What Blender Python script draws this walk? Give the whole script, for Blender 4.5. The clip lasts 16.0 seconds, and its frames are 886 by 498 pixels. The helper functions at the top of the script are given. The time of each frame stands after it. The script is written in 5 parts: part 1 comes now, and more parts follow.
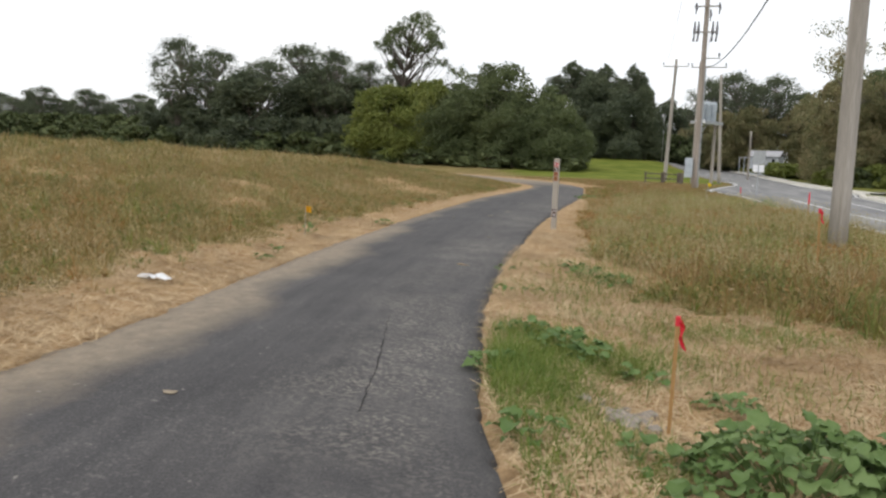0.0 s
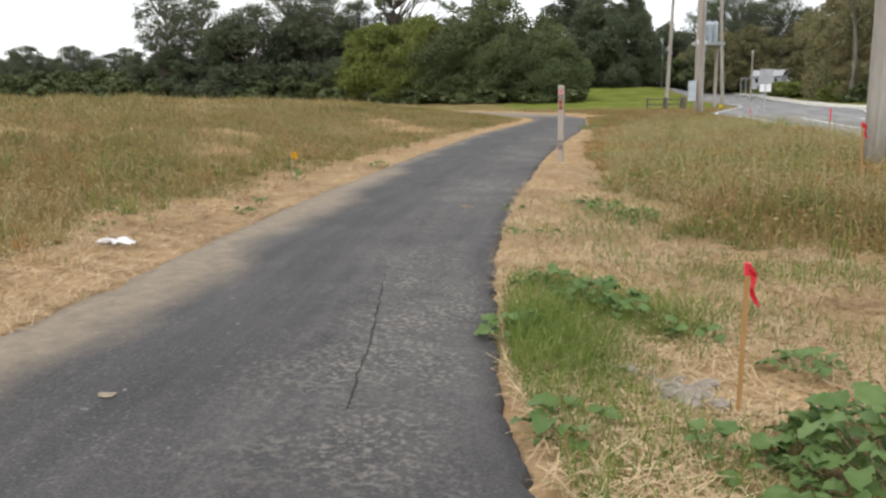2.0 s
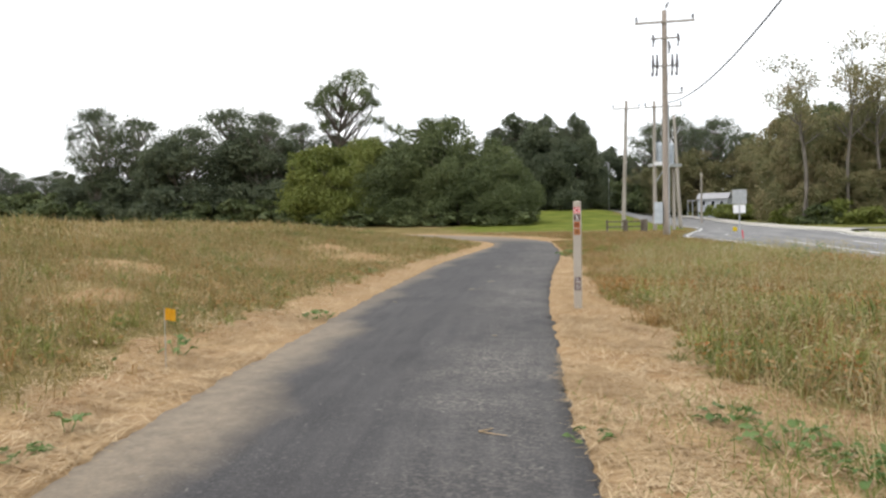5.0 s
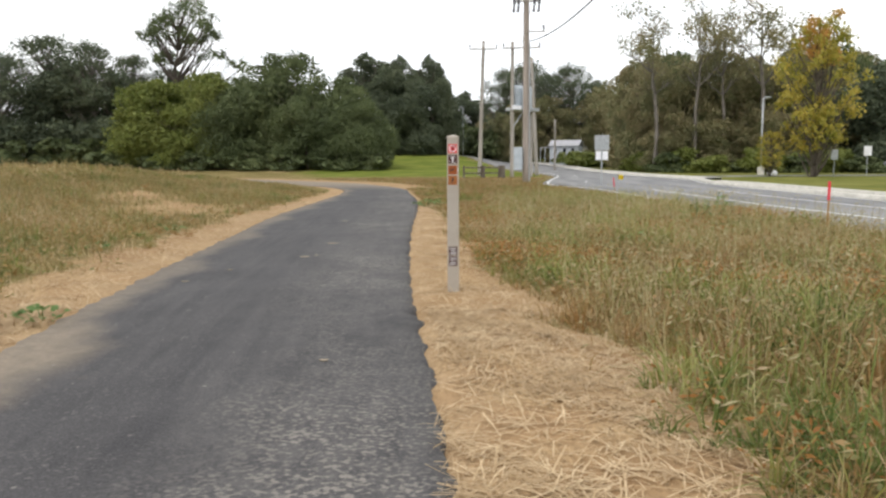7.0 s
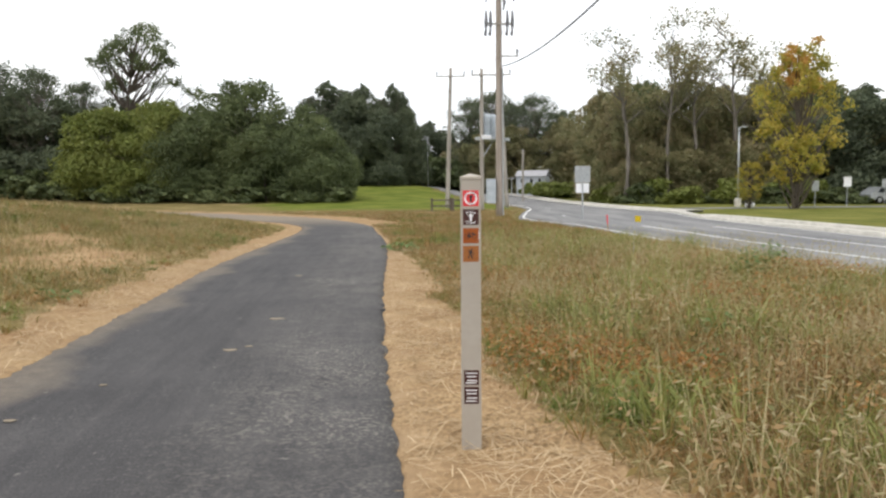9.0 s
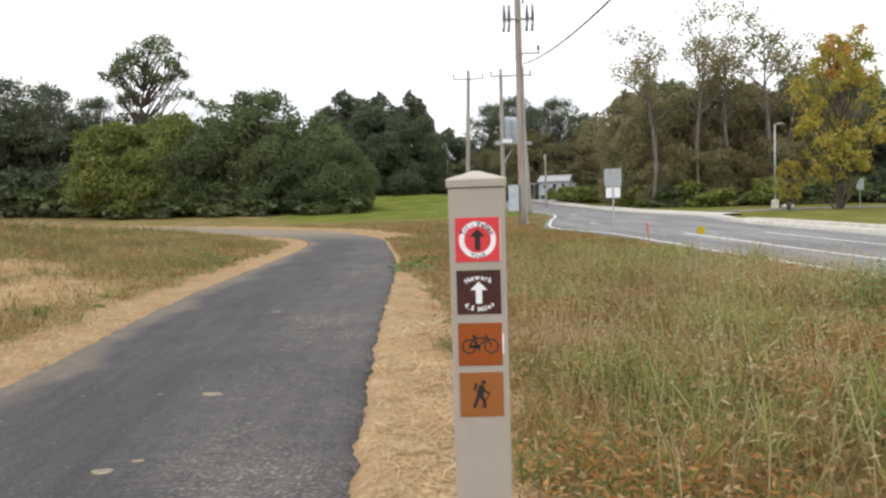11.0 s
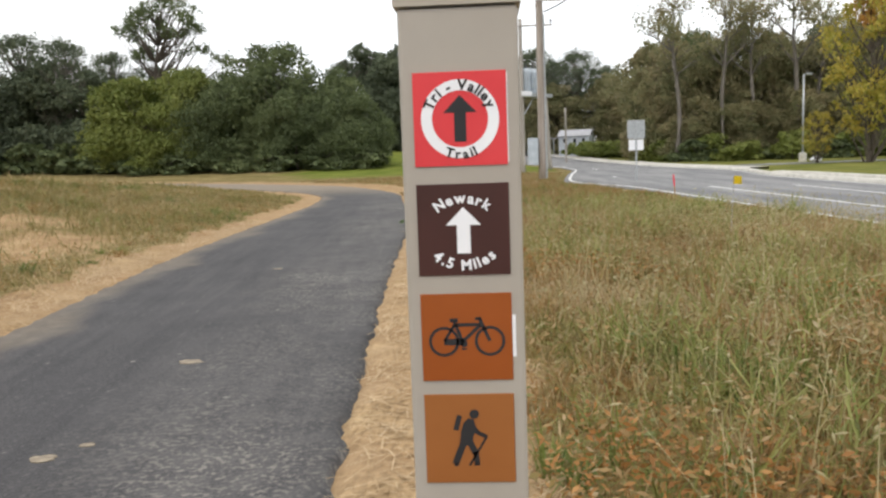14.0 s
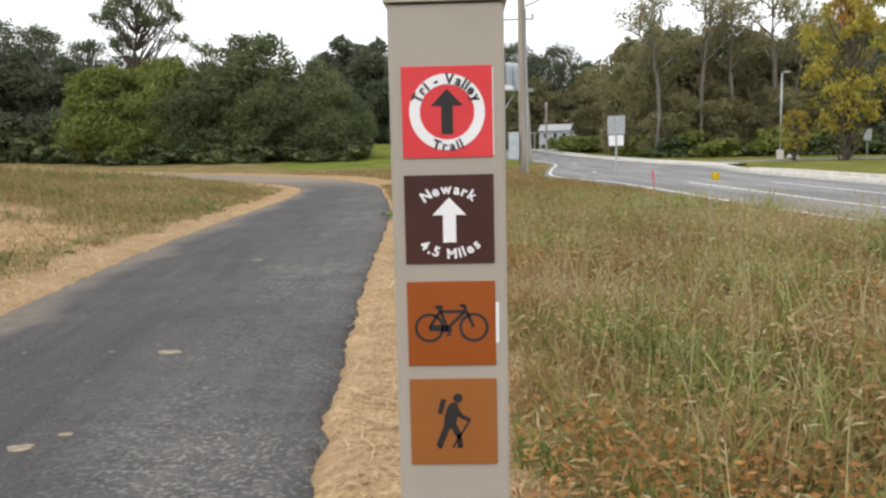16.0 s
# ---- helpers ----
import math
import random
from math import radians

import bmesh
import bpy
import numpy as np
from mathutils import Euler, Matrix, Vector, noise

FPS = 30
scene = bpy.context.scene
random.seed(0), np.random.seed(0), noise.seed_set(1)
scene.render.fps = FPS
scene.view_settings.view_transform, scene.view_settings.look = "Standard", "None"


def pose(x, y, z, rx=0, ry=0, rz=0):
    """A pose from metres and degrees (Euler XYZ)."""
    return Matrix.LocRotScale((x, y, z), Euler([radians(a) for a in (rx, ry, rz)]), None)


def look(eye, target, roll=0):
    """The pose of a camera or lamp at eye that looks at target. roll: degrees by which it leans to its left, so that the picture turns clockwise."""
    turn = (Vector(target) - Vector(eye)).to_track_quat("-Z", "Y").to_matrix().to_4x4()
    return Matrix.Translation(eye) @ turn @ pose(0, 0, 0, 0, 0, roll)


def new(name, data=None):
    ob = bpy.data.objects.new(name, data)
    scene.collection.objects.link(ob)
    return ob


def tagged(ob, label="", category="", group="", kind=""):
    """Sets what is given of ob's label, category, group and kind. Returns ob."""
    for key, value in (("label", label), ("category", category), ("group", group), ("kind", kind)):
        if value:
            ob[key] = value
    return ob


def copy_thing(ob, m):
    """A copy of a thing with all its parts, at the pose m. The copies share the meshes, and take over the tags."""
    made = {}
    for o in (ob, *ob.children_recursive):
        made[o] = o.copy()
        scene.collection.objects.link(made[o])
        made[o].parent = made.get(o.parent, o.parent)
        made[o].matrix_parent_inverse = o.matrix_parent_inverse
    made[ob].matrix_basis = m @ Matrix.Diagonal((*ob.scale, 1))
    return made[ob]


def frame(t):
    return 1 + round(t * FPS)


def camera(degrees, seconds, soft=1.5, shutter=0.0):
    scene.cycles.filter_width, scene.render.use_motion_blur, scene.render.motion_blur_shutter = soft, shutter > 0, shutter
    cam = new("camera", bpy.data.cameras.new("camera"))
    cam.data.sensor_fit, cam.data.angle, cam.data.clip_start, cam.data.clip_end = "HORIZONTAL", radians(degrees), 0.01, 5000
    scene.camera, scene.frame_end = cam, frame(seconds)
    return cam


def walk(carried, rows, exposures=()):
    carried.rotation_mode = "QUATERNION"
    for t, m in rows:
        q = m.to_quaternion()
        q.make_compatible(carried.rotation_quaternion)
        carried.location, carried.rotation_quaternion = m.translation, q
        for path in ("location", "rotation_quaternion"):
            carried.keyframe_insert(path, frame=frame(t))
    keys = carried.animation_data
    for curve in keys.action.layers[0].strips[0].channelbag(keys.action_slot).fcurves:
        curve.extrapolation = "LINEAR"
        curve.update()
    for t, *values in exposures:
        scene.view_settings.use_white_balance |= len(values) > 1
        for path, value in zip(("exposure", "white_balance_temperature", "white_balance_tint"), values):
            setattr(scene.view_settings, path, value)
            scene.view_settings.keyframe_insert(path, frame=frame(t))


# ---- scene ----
cam = camera(57.0, 16.0, 2.5)
PATH = [
    (0, (3.079, -18.257, 1.534), (2.49, -16.359, 1.308), 2.3),
    (0.5, (3.019, -18.249, 1.516), (2.43, -16.351, 1.297), 2.5),
    (1, (2.97, -18.188, 1.505), (2.395, -16.294, 1.219), 0.4),
    (1.5, (2.924, -17.755, 1.471), (2.385, -15.863, 1.113), -1.3),
    (2, (2.743, -17.167, 1.427), (2.157, -15.292, 1.056), -0.9),
    (2.5, (2.469, -16.451, 1.399), (1.807, -14.605, 1.007), -2.1),
    (3, (2.134, -15.704, 1.401), (1.383, -13.873, 1.114), -2.1),
    (3.5, (1.781, -14.751, 1.418), (1.13, -12.864, 1.293), -3.5),
    (4, (1.437, -13.876, 1.351), (0.859, -11.964, 1.245), -1.1),
    (4.5, (1.137, -13.013, 1.374), (0.644, -11.076, 1.302), -1.5),
    (5, (0.84, -12.209, 1.381), (0.38, -10.264, 1.303), -1.0),
    (5.2, (0.76, -11.881, 1.381), (0.353, -9.925, 1.299), -1.1),
    (7.3, (0.24, -7.713, 1.327), (0.14, -5.73, 1.091), -0.2),
    (7.5, (0.169, -7.36, 1.359), (0.048, -5.379, 1.115), 0.3),
    (8, (0.05, -6.396, 1.402), (-0.022, -4.409, 1.184), 0.0),
    (8.5, (-0.071, -5.555, 1.445), (-0.167, -3.568, 1.23), 0.0),
    (9, (-0.124, -4.683, 1.495), (-0.139, -2.689, 1.351), -0.4),
    (9.2, (-0.16, -4.341, 1.517), (-0.234, -2.347, 1.38), -0.5),
    (11.3, (-0.003, -1.379, 1.533), (-0.072, 0.616, 1.409), -1.8),
    (11.5, (-0.019, -1.196, 1.529), (-0.072, 0.799, 1.391), -1.6),
    (12, (-0.016, -0.868, 1.523), (0.013, 1.122, 1.326), -2.2),
    (12.5, (0.004, -0.767, 1.48), (-0.077, 1.222, 1.29), -2.1),
    (13, (0.012, -0.787, 1.445), (-0.063, 1.201, 1.246), -1.6),
    (13.5, (0.015, -0.812, 1.424), (-0.079, 1.174, 1.214), -1.8),
    (14, (0.027, -0.844, 1.414), (-0.093, 1.139, 1.185), -2.0),
    (14.5, (0.021, -0.869, 1.413), (-0.091, 1.114, 1.176), -1.7),
    (15, (0.023, -0.873, 1.416), (-0.071, 1.109, 1.171), -1.8),
    (15.5, (0.023, -0.869, 1.413), (-0.053, 1.115, 1.168), -1.9),
    (16, (0.022, -0.87, 1.413), (-0.049, 1.114, 1.166), -1.3),
]
walk(cam, [(t, look(eye, target, roll)) for t, eye, target, roll in PATH], [(0, -0.25), (1.0, -0.2), (1.5, -0.1), (2.0, 0.0), (3.0, 0.06), (5.0, 0.04), (8.0, -0.02), (16.0, 0.0)])

# world: a bright, even overcast
world = bpy.data.worlds.new("overcast_sky")
scene.world = world
world.use_nodes = True
wt = world.node_tree
wbg = wt.nodes["Background"]
sky = wt.nodes.new("ShaderNodeTexSky")
sky.sky_type = "NISHITA"
sky.sun_disc = False
sky.sun_elevation, sky.sun_rotation = radians(48), radians(200)
sky.dust_density = 4.0
wsc = wt.nodes.new("ShaderNodeVectorMath")
wsc.operation = "SCALE"
wsc.inputs["Scale"].default_value = 0.09
wt.links.new(sky.outputs[0], wsc.inputs[0])
wtc = wt.nodes.new("ShaderNodeTexCoord")
wno = wt.nodes.new("ShaderNodeTexNoise")
wno.inputs["Scale"].default_value = 2.2
wno.inputs["Detail"].default_value = 4
wt.links.new(wtc.outputs["Generated"], wno.inputs["Vector"])
wra = wt.nodes.new("ShaderNodeValToRGB")
wra.color_ramp.elements[0].position, wra.color_ramp.elements[0].color = 0.32, (0.90, 0.925, 0.965, 1)
wra.color_ramp.elements[1].position, wra.color_ramp.elements[1].color = 0.62, (1.0, 1.0, 1.0, 1)
wt.links.new(wno.outputs["Fac"], wra.inputs[0])
wmx = wt.nodes.new("ShaderNodeMixRGB")
wmx.inputs[0].default_value = 0.93
wt.links.new(wsc.outputs[0], wmx.inputs[1])
wt.links.new(wra.outputs[0], wmx.inputs[2])
wt.links.new(wmx.outputs[0], wbg.inputs[0])
wbg.inputs[1].default_value = 1.5

sun = new("sun", bpy.data.lights.new("sun", "SUN"))
sun.data.energy, sun.data.angle, sun.data.color = 1.1, radians(25), (1.0, 0.96, 0.9)
sun.matrix_world = look((-20, -40, 60), (0, 0, 0))


# ---- materials ----
def ramp(nt, fac, stops):
    n = nt.nodes.new("ShaderNodeValToRGB")
    e = n.color_ramp.elements
    while len(e) < len(stops):
        e.new(0.5)
    for k, (p, c) in enumerate(stops):
        e[k].position, e[k].color = p, (*c, 1)
    nt.links.new(fac, n.inputs[0])
    return n.outputs[0]


def noise_node(nt, scale, detail=3, where="Position", stretch=None):
    if where == "Position":
        v = nt.nodes.new("ShaderNodeNewGeometry").outputs["Position"]
    else:
        v = nt.nodes.new("ShaderNodeTexCoord").outputs["Object"]
    if stretch:
        m = nt.nodes.new("ShaderNodeMapping")
        m.inputs["Scale"].default_value = stretch
        nt.links.new(v, m.inputs[0])
        v = m.outputs[0]
    n = nt.nodes.new("ShaderNodeTexNoise")
    n.inputs["Scale"].default_value, n.inputs["Detail"].default_value = scale, detail
    nt.links.new(v, n.inputs["Vector"])
    return n.outputs["Fac"]


def mix(nt, f, a, b, kind="MIX"):
    n = nt.nodes.new("ShaderNodeMixRGB")
    n.blend_type = kind
    for k, v in ((0, f), (1, a), (2, b)):
        if isinstance(v, (int, float)):
            n.inputs[k].default_value = v
        elif isinstance(v, tuple):
            n.inputs[k].default_value = (*v, 1)
        else:
            nt.links.new(v, n.inputs[k])
    return n.outputs[0]


def calc(nt, op, a, b):
    n = nt.nodes.new("ShaderNodeMath")
    n.operation, n.use_clamp = op, op != "SUBTRACT"
    for k, v in ((0, a), (1, b)):
        if isinstance(v, (int, float)):
            n.inputs[k].default_value = v
        else:
            nt.links.new(v, n.inputs[k])
    return n.outputs[0]


def blank(name, rough=0.9, metal=0.0):
    m = bpy.data.materials.new(name)
    m.use_nodes = True
    b = m.node_tree.nodes["Principled BSDF"]
    b.inputs["Roughness"].default_value, b.inputs["Metallic"].default_value = rough, metal
    b.inputs["Specular IOR Level"].default_value = 0.3
    return m, m.node_tree, b


def bump(nt, b, fac, strength, dist=0.02):
    n = nt.nodes.new("ShaderNodeBump")
    n.inputs["Strength"].default_value, n.inputs["Distance"].default_value = strength, dist
    nt.links.new(fac, n.inputs["Height"])
    nt.links.new(n.outputs[0], b.inputs["Normal"])


def plain(name, c1, c2, scale=6.0, rough=0.7, metal=0.0, fine=60.0, relief=0.2, where="Object", stretch=None, speck=0.18):
    """A surface with coarse stains between two colours and a fine grain."""
    m, nt, b = blank(name, rough, metal)
    coarse = ramp(nt, noise_node(nt, scale, 4, where, stretch), [(0.35, c1), (0.68, c2)])
    grain = noise_node(nt, fine, 2, where, stretch)
    shade = ramp(nt, grain, [(0.3, (1 - speck,) * 3), (0.7, (1 + speck * 0.45,) * 3)])
    nt.links.new(mix(nt, 1.0, coarse, shade, "MULTIPLY"), b.inputs["Base Color"])
    if relief:
        bump(nt, b, grain, relief, 0.01)
    return m


def foliage(name, stops, patch=0.25, rough=0.6, glow=0.25, tussock=False, shares=(0.5, 1.1, 0.75)):
    """Leaves or blades: each island takes its own colour from the ramp, patches vary over metres (or by tussock)."""
    m, nt, b = blank(name, rough)
    geo = nt.nodes.new("ShaderNodeNewGeometry")
    far = calc(nt, "MULTIPLY", calc(nt, "SUBTRACT", noise_node(nt, patch, 3, "Position"), 0.32), shares[1])
    mid = calc(nt, "MULTIPLY", calc(nt, "SUBTRACT", noise_node(nt, patch * 6.0, 3, "Position"), 0.3), shares[2])
    f = calc(nt, "ADD", calc(nt, "MULTIPLY", geo.outputs["Random Per Island"], shares[0]), calc(nt, "ADD", far, mid))
    if tussock:
        tone = nt.nodes.new("ShaderNodeAttribute")
        tone.attribute_name = "tone"
        f = calc(nt, "ADD", calc(nt, "MULTIPLY", geo.outputs["Random Per Island"], 0.22), calc(nt, "MULTIPLY", tone.outputs["Fac"], 0.8))
    col = ramp(nt, f, stops)
    nt.links.new(col, b.inputs["Base Color"])
    tr = nt.nodes.new("ShaderNodeBsdfTranslucent")
    nt.links.new(col, tr.inputs[0])
    mx = nt.nodes.new("ShaderNodeMixShader")
    mx.inputs[0].default_value = glow
    nt.links.new(b.outputs[0], mx.inputs[1])
    nt.links.new(tr.outputs[0], mx.inputs[2])
    nt.links.new(mx.outputs[0], nt.nodes["Material Output"].inputs[0])
    return m


def attr(nt, name):
    n = nt.nodes.new("ShaderNodeAttribute")
    n.attribute_name = name
    return n.outputs["Fac"]


# asphalt of the trail: dark, with wind-blown dust along one edge and lateral scuffs along the other
M_ASPHALT, nt, b = blank("trail_asphalt", 0.85)


def trail_noise(scale, detail, across, along):
    """Noise in the trail's own directions: metres across and metres along."""
    c = nt.nodes.new("ShaderNodeCombineXYZ")
    for k, (key, f) in enumerate((("across", across), ("along", along))):
        m = nt.nodes.new("ShaderNodeMath")
        m.operation = "MULTIPLY"
        m.inputs[1].default_value = f
        nt.links.new(attr(nt, key), m.inputs[0])
        nt.links.new(m.outputs[0], c.inputs[k])
    n = nt.nodes.new("ShaderNodeTexNoise")
    n.inputs["Scale"].default_value, n.inputs["Detail"].default_value, n.inputs["Roughness"].default_value = scale, detail, 0.7
    nt.links.new(c.outputs[0], n.inputs["Vector"])
    return n.outputs["Fac"]


patches = noise_node(nt, 0.9, 5)
base = ramp(nt, patches, [(0.25, (0.041, 0.040, 0.043)), (0.75, (0.066, 0.064, 0.067))])
base = mix(nt, 1.0, base, ramp(nt, trail_noise(1.0, 4, 5.0, 0.35), [(0.32, (0.80, 0.80, 0.81)), (0.68, (1.24, 1.22, 1.19))]), "MULTIPLY")
grit = noise_node(nt, 75, 3)
base = mix(nt, 1.0, base, ramp(nt, grit, [(0.3, (0.66, 0.66, 0.66)), (0.72, (1.42, 1.4, 1.36))]), "MULTIPLY")
wide = ramp(nt, noise_node(nt, 1.3, 6), [(0.34, (0.15, 0.15, 0.15)), (0.62, (1, 1, 1))])
crumb = noise_node(nt, 30, 9)
lateral = mix(nt, 0.66, trail_noise(1.0, 9, 6.0, 13.0), crumb)
scuff = calc(nt, "MULTIPLY", calc(nt, "MULTIPLY", attr(nt, "scuff"), wide), ramp(nt, lateral, [(0.50, (0.03, 0.03, 0.03)), (0.59, (1, 1, 1))]))
base = mix(nt, calc(nt, "MULTIPLY", scuff, 0.72), base, (0.275, 0.248, 0.215))
film = calc(nt, "MULTIPLY", attr(nt, "scuff"), ramp(nt, noise_node(nt, 5, 8), [(0.40, (0, 0, 0)), (0.66, (1, 1, 1))]))
base = mix(nt, calc(nt, "MULTIPLY", film, 0.22), base, (0.195, 0.182, 0.165))
drift = calc(nt, "ADD", attr(nt, "dust"), calc(nt, "MULTIPLY", calc(nt, "SUBTRACT", trail_noise(1.0, 8, 2.6, 2.6), 0.5), 0.8))
dusty = calc(nt, "MULTIPLY", ramp(nt, drift, [(0.12, (0, 0, 0)), (0.42, (0.42, 0.42, 0.42)), (0.85, (0.97, 0.97, 0.97))]), ramp(nt, noise_node(nt, 30, 4), [(0.3, (0.72, 0.72, 0.72)), (0.62, (1, 1, 1))]))
base = mix(nt, dusty, base, ramp(nt, noise_node(nt, 7, 5), [(0.3, (0.190, 0.153, 0.112)), (0.7, (0.275, 0.222, 0.162))]))
chips = ramp(nt, noise_node(nt, 38, 4), [(0.57, (0, 0, 0)), (0.68, (1, 1, 1))])
base = mix(nt, calc(nt, "MULTIPLY", calc(nt, "MULTIPLY", chips, wide), 0.34), base, (0.22, 0.21, 0.19))
flecks = ramp(nt, noise_node(nt, 11, 2), [(0.72, (0, 0, 0)), (0.75, (1, 1, 1))])
base = mix(nt, calc(nt, "MULTIPLY", flecks, 0.5), base, (0.30, 0.28, 0.25))
nt.links.new(base, b.inputs["Base Color"])
bump(nt, b, grit, 0.6, 0.006)

# ground: soil and thatch, with a mask for the straw-mulched shoulders and one for bare sandy soil
M_GROUND, nt, b = blank("field_ground", 1.0)
b.inputs["Specular IOR Level"].default_value = 0.03
thatch = ramp(nt, noise_node(nt, 0.35, 6), [(0.3, (0.135, 0.115, 0.046)), (0.5, (0.21, 0.165, 0.074)), (0.72, (0.30, 0.23, 0.118))])
thatch = mix(nt, 1.0, thatch, ramp(nt, noise_node(nt, 18, 4), [(0.3, (0.55, 0.55, 0.5)), (0.7, (1.25, 1.25, 1.2))]), "MULTIPLY")
strands = noise_node(nt, 30, 5, "Position", (1.0, 0.55, 1.0))
straw = ramp(nt, noise_node(nt, 1.6, 5), [(0.3, (0.30, 0.195, 0.105)), (0.55, (0.40, 0.28, 0.155)), (0.75, (0.48, 0.355, 0.205))])
straw = mix(nt, 1.0, straw, ramp(nt, strands, [(0.28, (0.48, 0.46, 0.44)), (0.7, (1.25, 1.25, 1.25))]), "MULTIPLY")
edge = calc(nt, "ADD", attr(nt, "straw"), calc(nt, "MULTIPLY", calc(nt, "SUBTRACT", noise_node(nt, 2.5, 4), 0.5), 0.9))
edge = ramp(nt, edge, [(0.40, (0, 0, 0)), (0.58, (1, 1, 1))])
soil = ramp(nt, noise_node(nt, 6, 5), [(0.3, (0.24, 0.15, 0.08)), (0.7, (0.38, 0.25, 0.135))])
straw = mix(nt, ramp(nt, noise_node(nt, 0.9, 7), [(0.46, (0, 0, 0)), (0.64, (0.8, 0.8, 0.8))]), straw, soil)
ground_col = mix(nt, edge, thatch, straw)
sandy = ramp(nt, noise_node(nt, 3.0, 7), [(0.3, (0.31, 0.21, 0.12)), (0.7, (0.43, 0.31, 0.19))])
ground_col = mix(nt, calc(nt, "MULTIPLY", attr(nt, "sand"), ramp(nt, noise_node(nt, 2.0, 5), [(0.35, (0.15, 0.15, 0.15)), (0.65, (0.8, 0.8, 0.8))])), ground_col, sandy)
lawn = ramp(nt, noise_node(nt, 0.35, 7), [(0.34, (0.085, 0.115, 0.018)), (0.66, (0.175, 0.19, 0.042))])
ground_col = mix(nt, attr(nt, "lawn"), ground_col, lawn)
nt.links.new(ground_col, b.inputs["Base Color"])
bump(nt, b, strands, 0.8, 0.03)

M_ROAD = plain("road_asphalt", (0.16, 0.16, 0.165), (0.26, 0.255, 0.25), 1.1, 0.85, 0, 18, 0.3, "Position", (1.0, 0.12, 1.0))
M_PAINT = plain("road_paint", (0.62, 0.62, 0.6), (0.78, 0.78, 0.76), 3, 0.7, 0, 30, 0.1, "Position")
M_CONCRETE = plain("kerb_concrete", (0.5, 0.48, 0.43), (0.66, 0.63, 0.57), 2, 0.9, 0, 40, 0.3)
M_VINYL = plain("taupe_vinyl", (0.365, 0.33, 0.285), (0.39, 0.355, 0.31), 7, 0.45, 0, 30, 0.0, speck=0.03)
M_CAP = plain("taupe_cap_vinyl", (0.40, 0.36, 0.30), (0.43, 0.385, 0.325), 7, 0.4, 0, 30, 0.0, speck=0.03)
M_RED = plain("red_film", (0.62, 0.042, 0.05), (0.68, 0.055, 0.062), 12, 0.4, 0, 25, 0.0, speck=0.03)
M_DARKBROWN = plain("dark_brown_film", (0.048, 0.017, 0.014), (0.060, 0.022, 0.018), 12, 0.4, 0, 25, 0.0, speck=0.03)
M_RUST = plain("rust_brown_film", (0.27, 0.066, 0.010), (0.30, 0.076, 0.013), 12, 0.4, 0, 25, 0.0, speck=0.03)
M_TAN = plain("tan_brown_film", (0.28, 0.10, 0.026), (0.31, 0.115, 0.032), 12, 0.4, 0, 25, 0.0, speck=0.03)
M_WHITE = plain("white_film", (0.76, 0.77, 0.80), (0.84, 0.84, 0.86), 12, 0.45, 0, 25, 0.0, speck=0.03)
M_BLACK = plain("black_film", (0.018, 0.018, 0.02), (0.03, 0.03, 0.032), 12, 0.5, 0, 25, 0.0, speck=0.03)
M_WOODPOLE = plain("weathered_pole_wood", (0.29, 0.265, 0.235), (0.43, 0.40, 0.365), 5, 0.85, 0, 60, 0.5, "Object", (1, 1, 0.06))
M_BROWNPOLE = plain("brown_pole_wood", (0.27, 0.23, 0.195), (0.41, 0.36, 0.32), 5, 0.85, 0, 60, 0.5, "Object", (1, 1, 0.06))
M_STAKE = plain("raw_stake_wood", (0.34, 0.19, 0.07), (0.47, 0.29, 0.13), 6, 0.8, 0, 90, 0.3, "Object", (1, 1, 0.1))
M_REDFLAG = plain("red_marker_ribbon", (0.66, 0.035, 0.06), (0.78, 0.055, 0.08), 12, 0.5, 0, 100, 0.1)
M_YELLOWFLAG = plain("yellow_marker_film", (0.72, 0.42, 0.02), (0.82, 0.5, 0.04), 12, 0.5, 0, 100, 0.1)
M_LEMONFLAG = plain("lemon_marker_film", (0.74, 0.58, 0.03), (0.84, 0.68, 0.05), 12, 0.5, 0, 100, 0.1)
M_STEEL = plain("galvanised_steel", (0.36, 0.38, 0.39), (0.48, 0.50, 0.51), 8, 0.45, 0.6, 80, 0.1)
M_GREYPAINT = plain("grey_equipment_paint", (0.38, 0.43, 0.48), (0.48, 0.53, 0.57), 3, 0.5, 0, 60, 0.1)
M_DARKMETAL = plain("dark_line_hardware", (0.10, 0.10, 0.11), (0.18, 0.18, 0.19), 8, 0.5, 0.3, 60, 0.1)
M_WIRE = plain("black_cable", (0.05, 0.05, 0.055), (0.08, 0.08, 0.085), 8, 0.6, 0, 60, 0.0)
M_PAPER = plain("white_litter", (0.62, 0.63, 0.66), (0.8, 0.8, 0.8), 14, 0.6, 0, 60, 0.2)
M_ROCK = plain("grey_rock", (0.22, 0.19, 0.16), (0.37, 0.325, 0.275), 9, 0.9, 0, 60, 0.5)
M_BARK = plain("bark", (0.085, 0.07, 0.055), (0.17, 0.145, 0.12), 4, 0.95, 0, 30, 0.6, "Object", (1, 1, 0.25))
M_PALEBARK = plain("pale_bark", (0.17, 0.15, 0.13), (0.28, 0.255, 0.225), 4, 0.95, 0, 30, 0.6, "Object", (1, 1, 0.25))
M_MIDBARK = plain("grey_brown_bark", (0.12, 0.105, 0.09), (0.21, 0.19, 0.165), 4, 0.95, 0, 30, 0.6, "Object", (1, 1, 0.25))
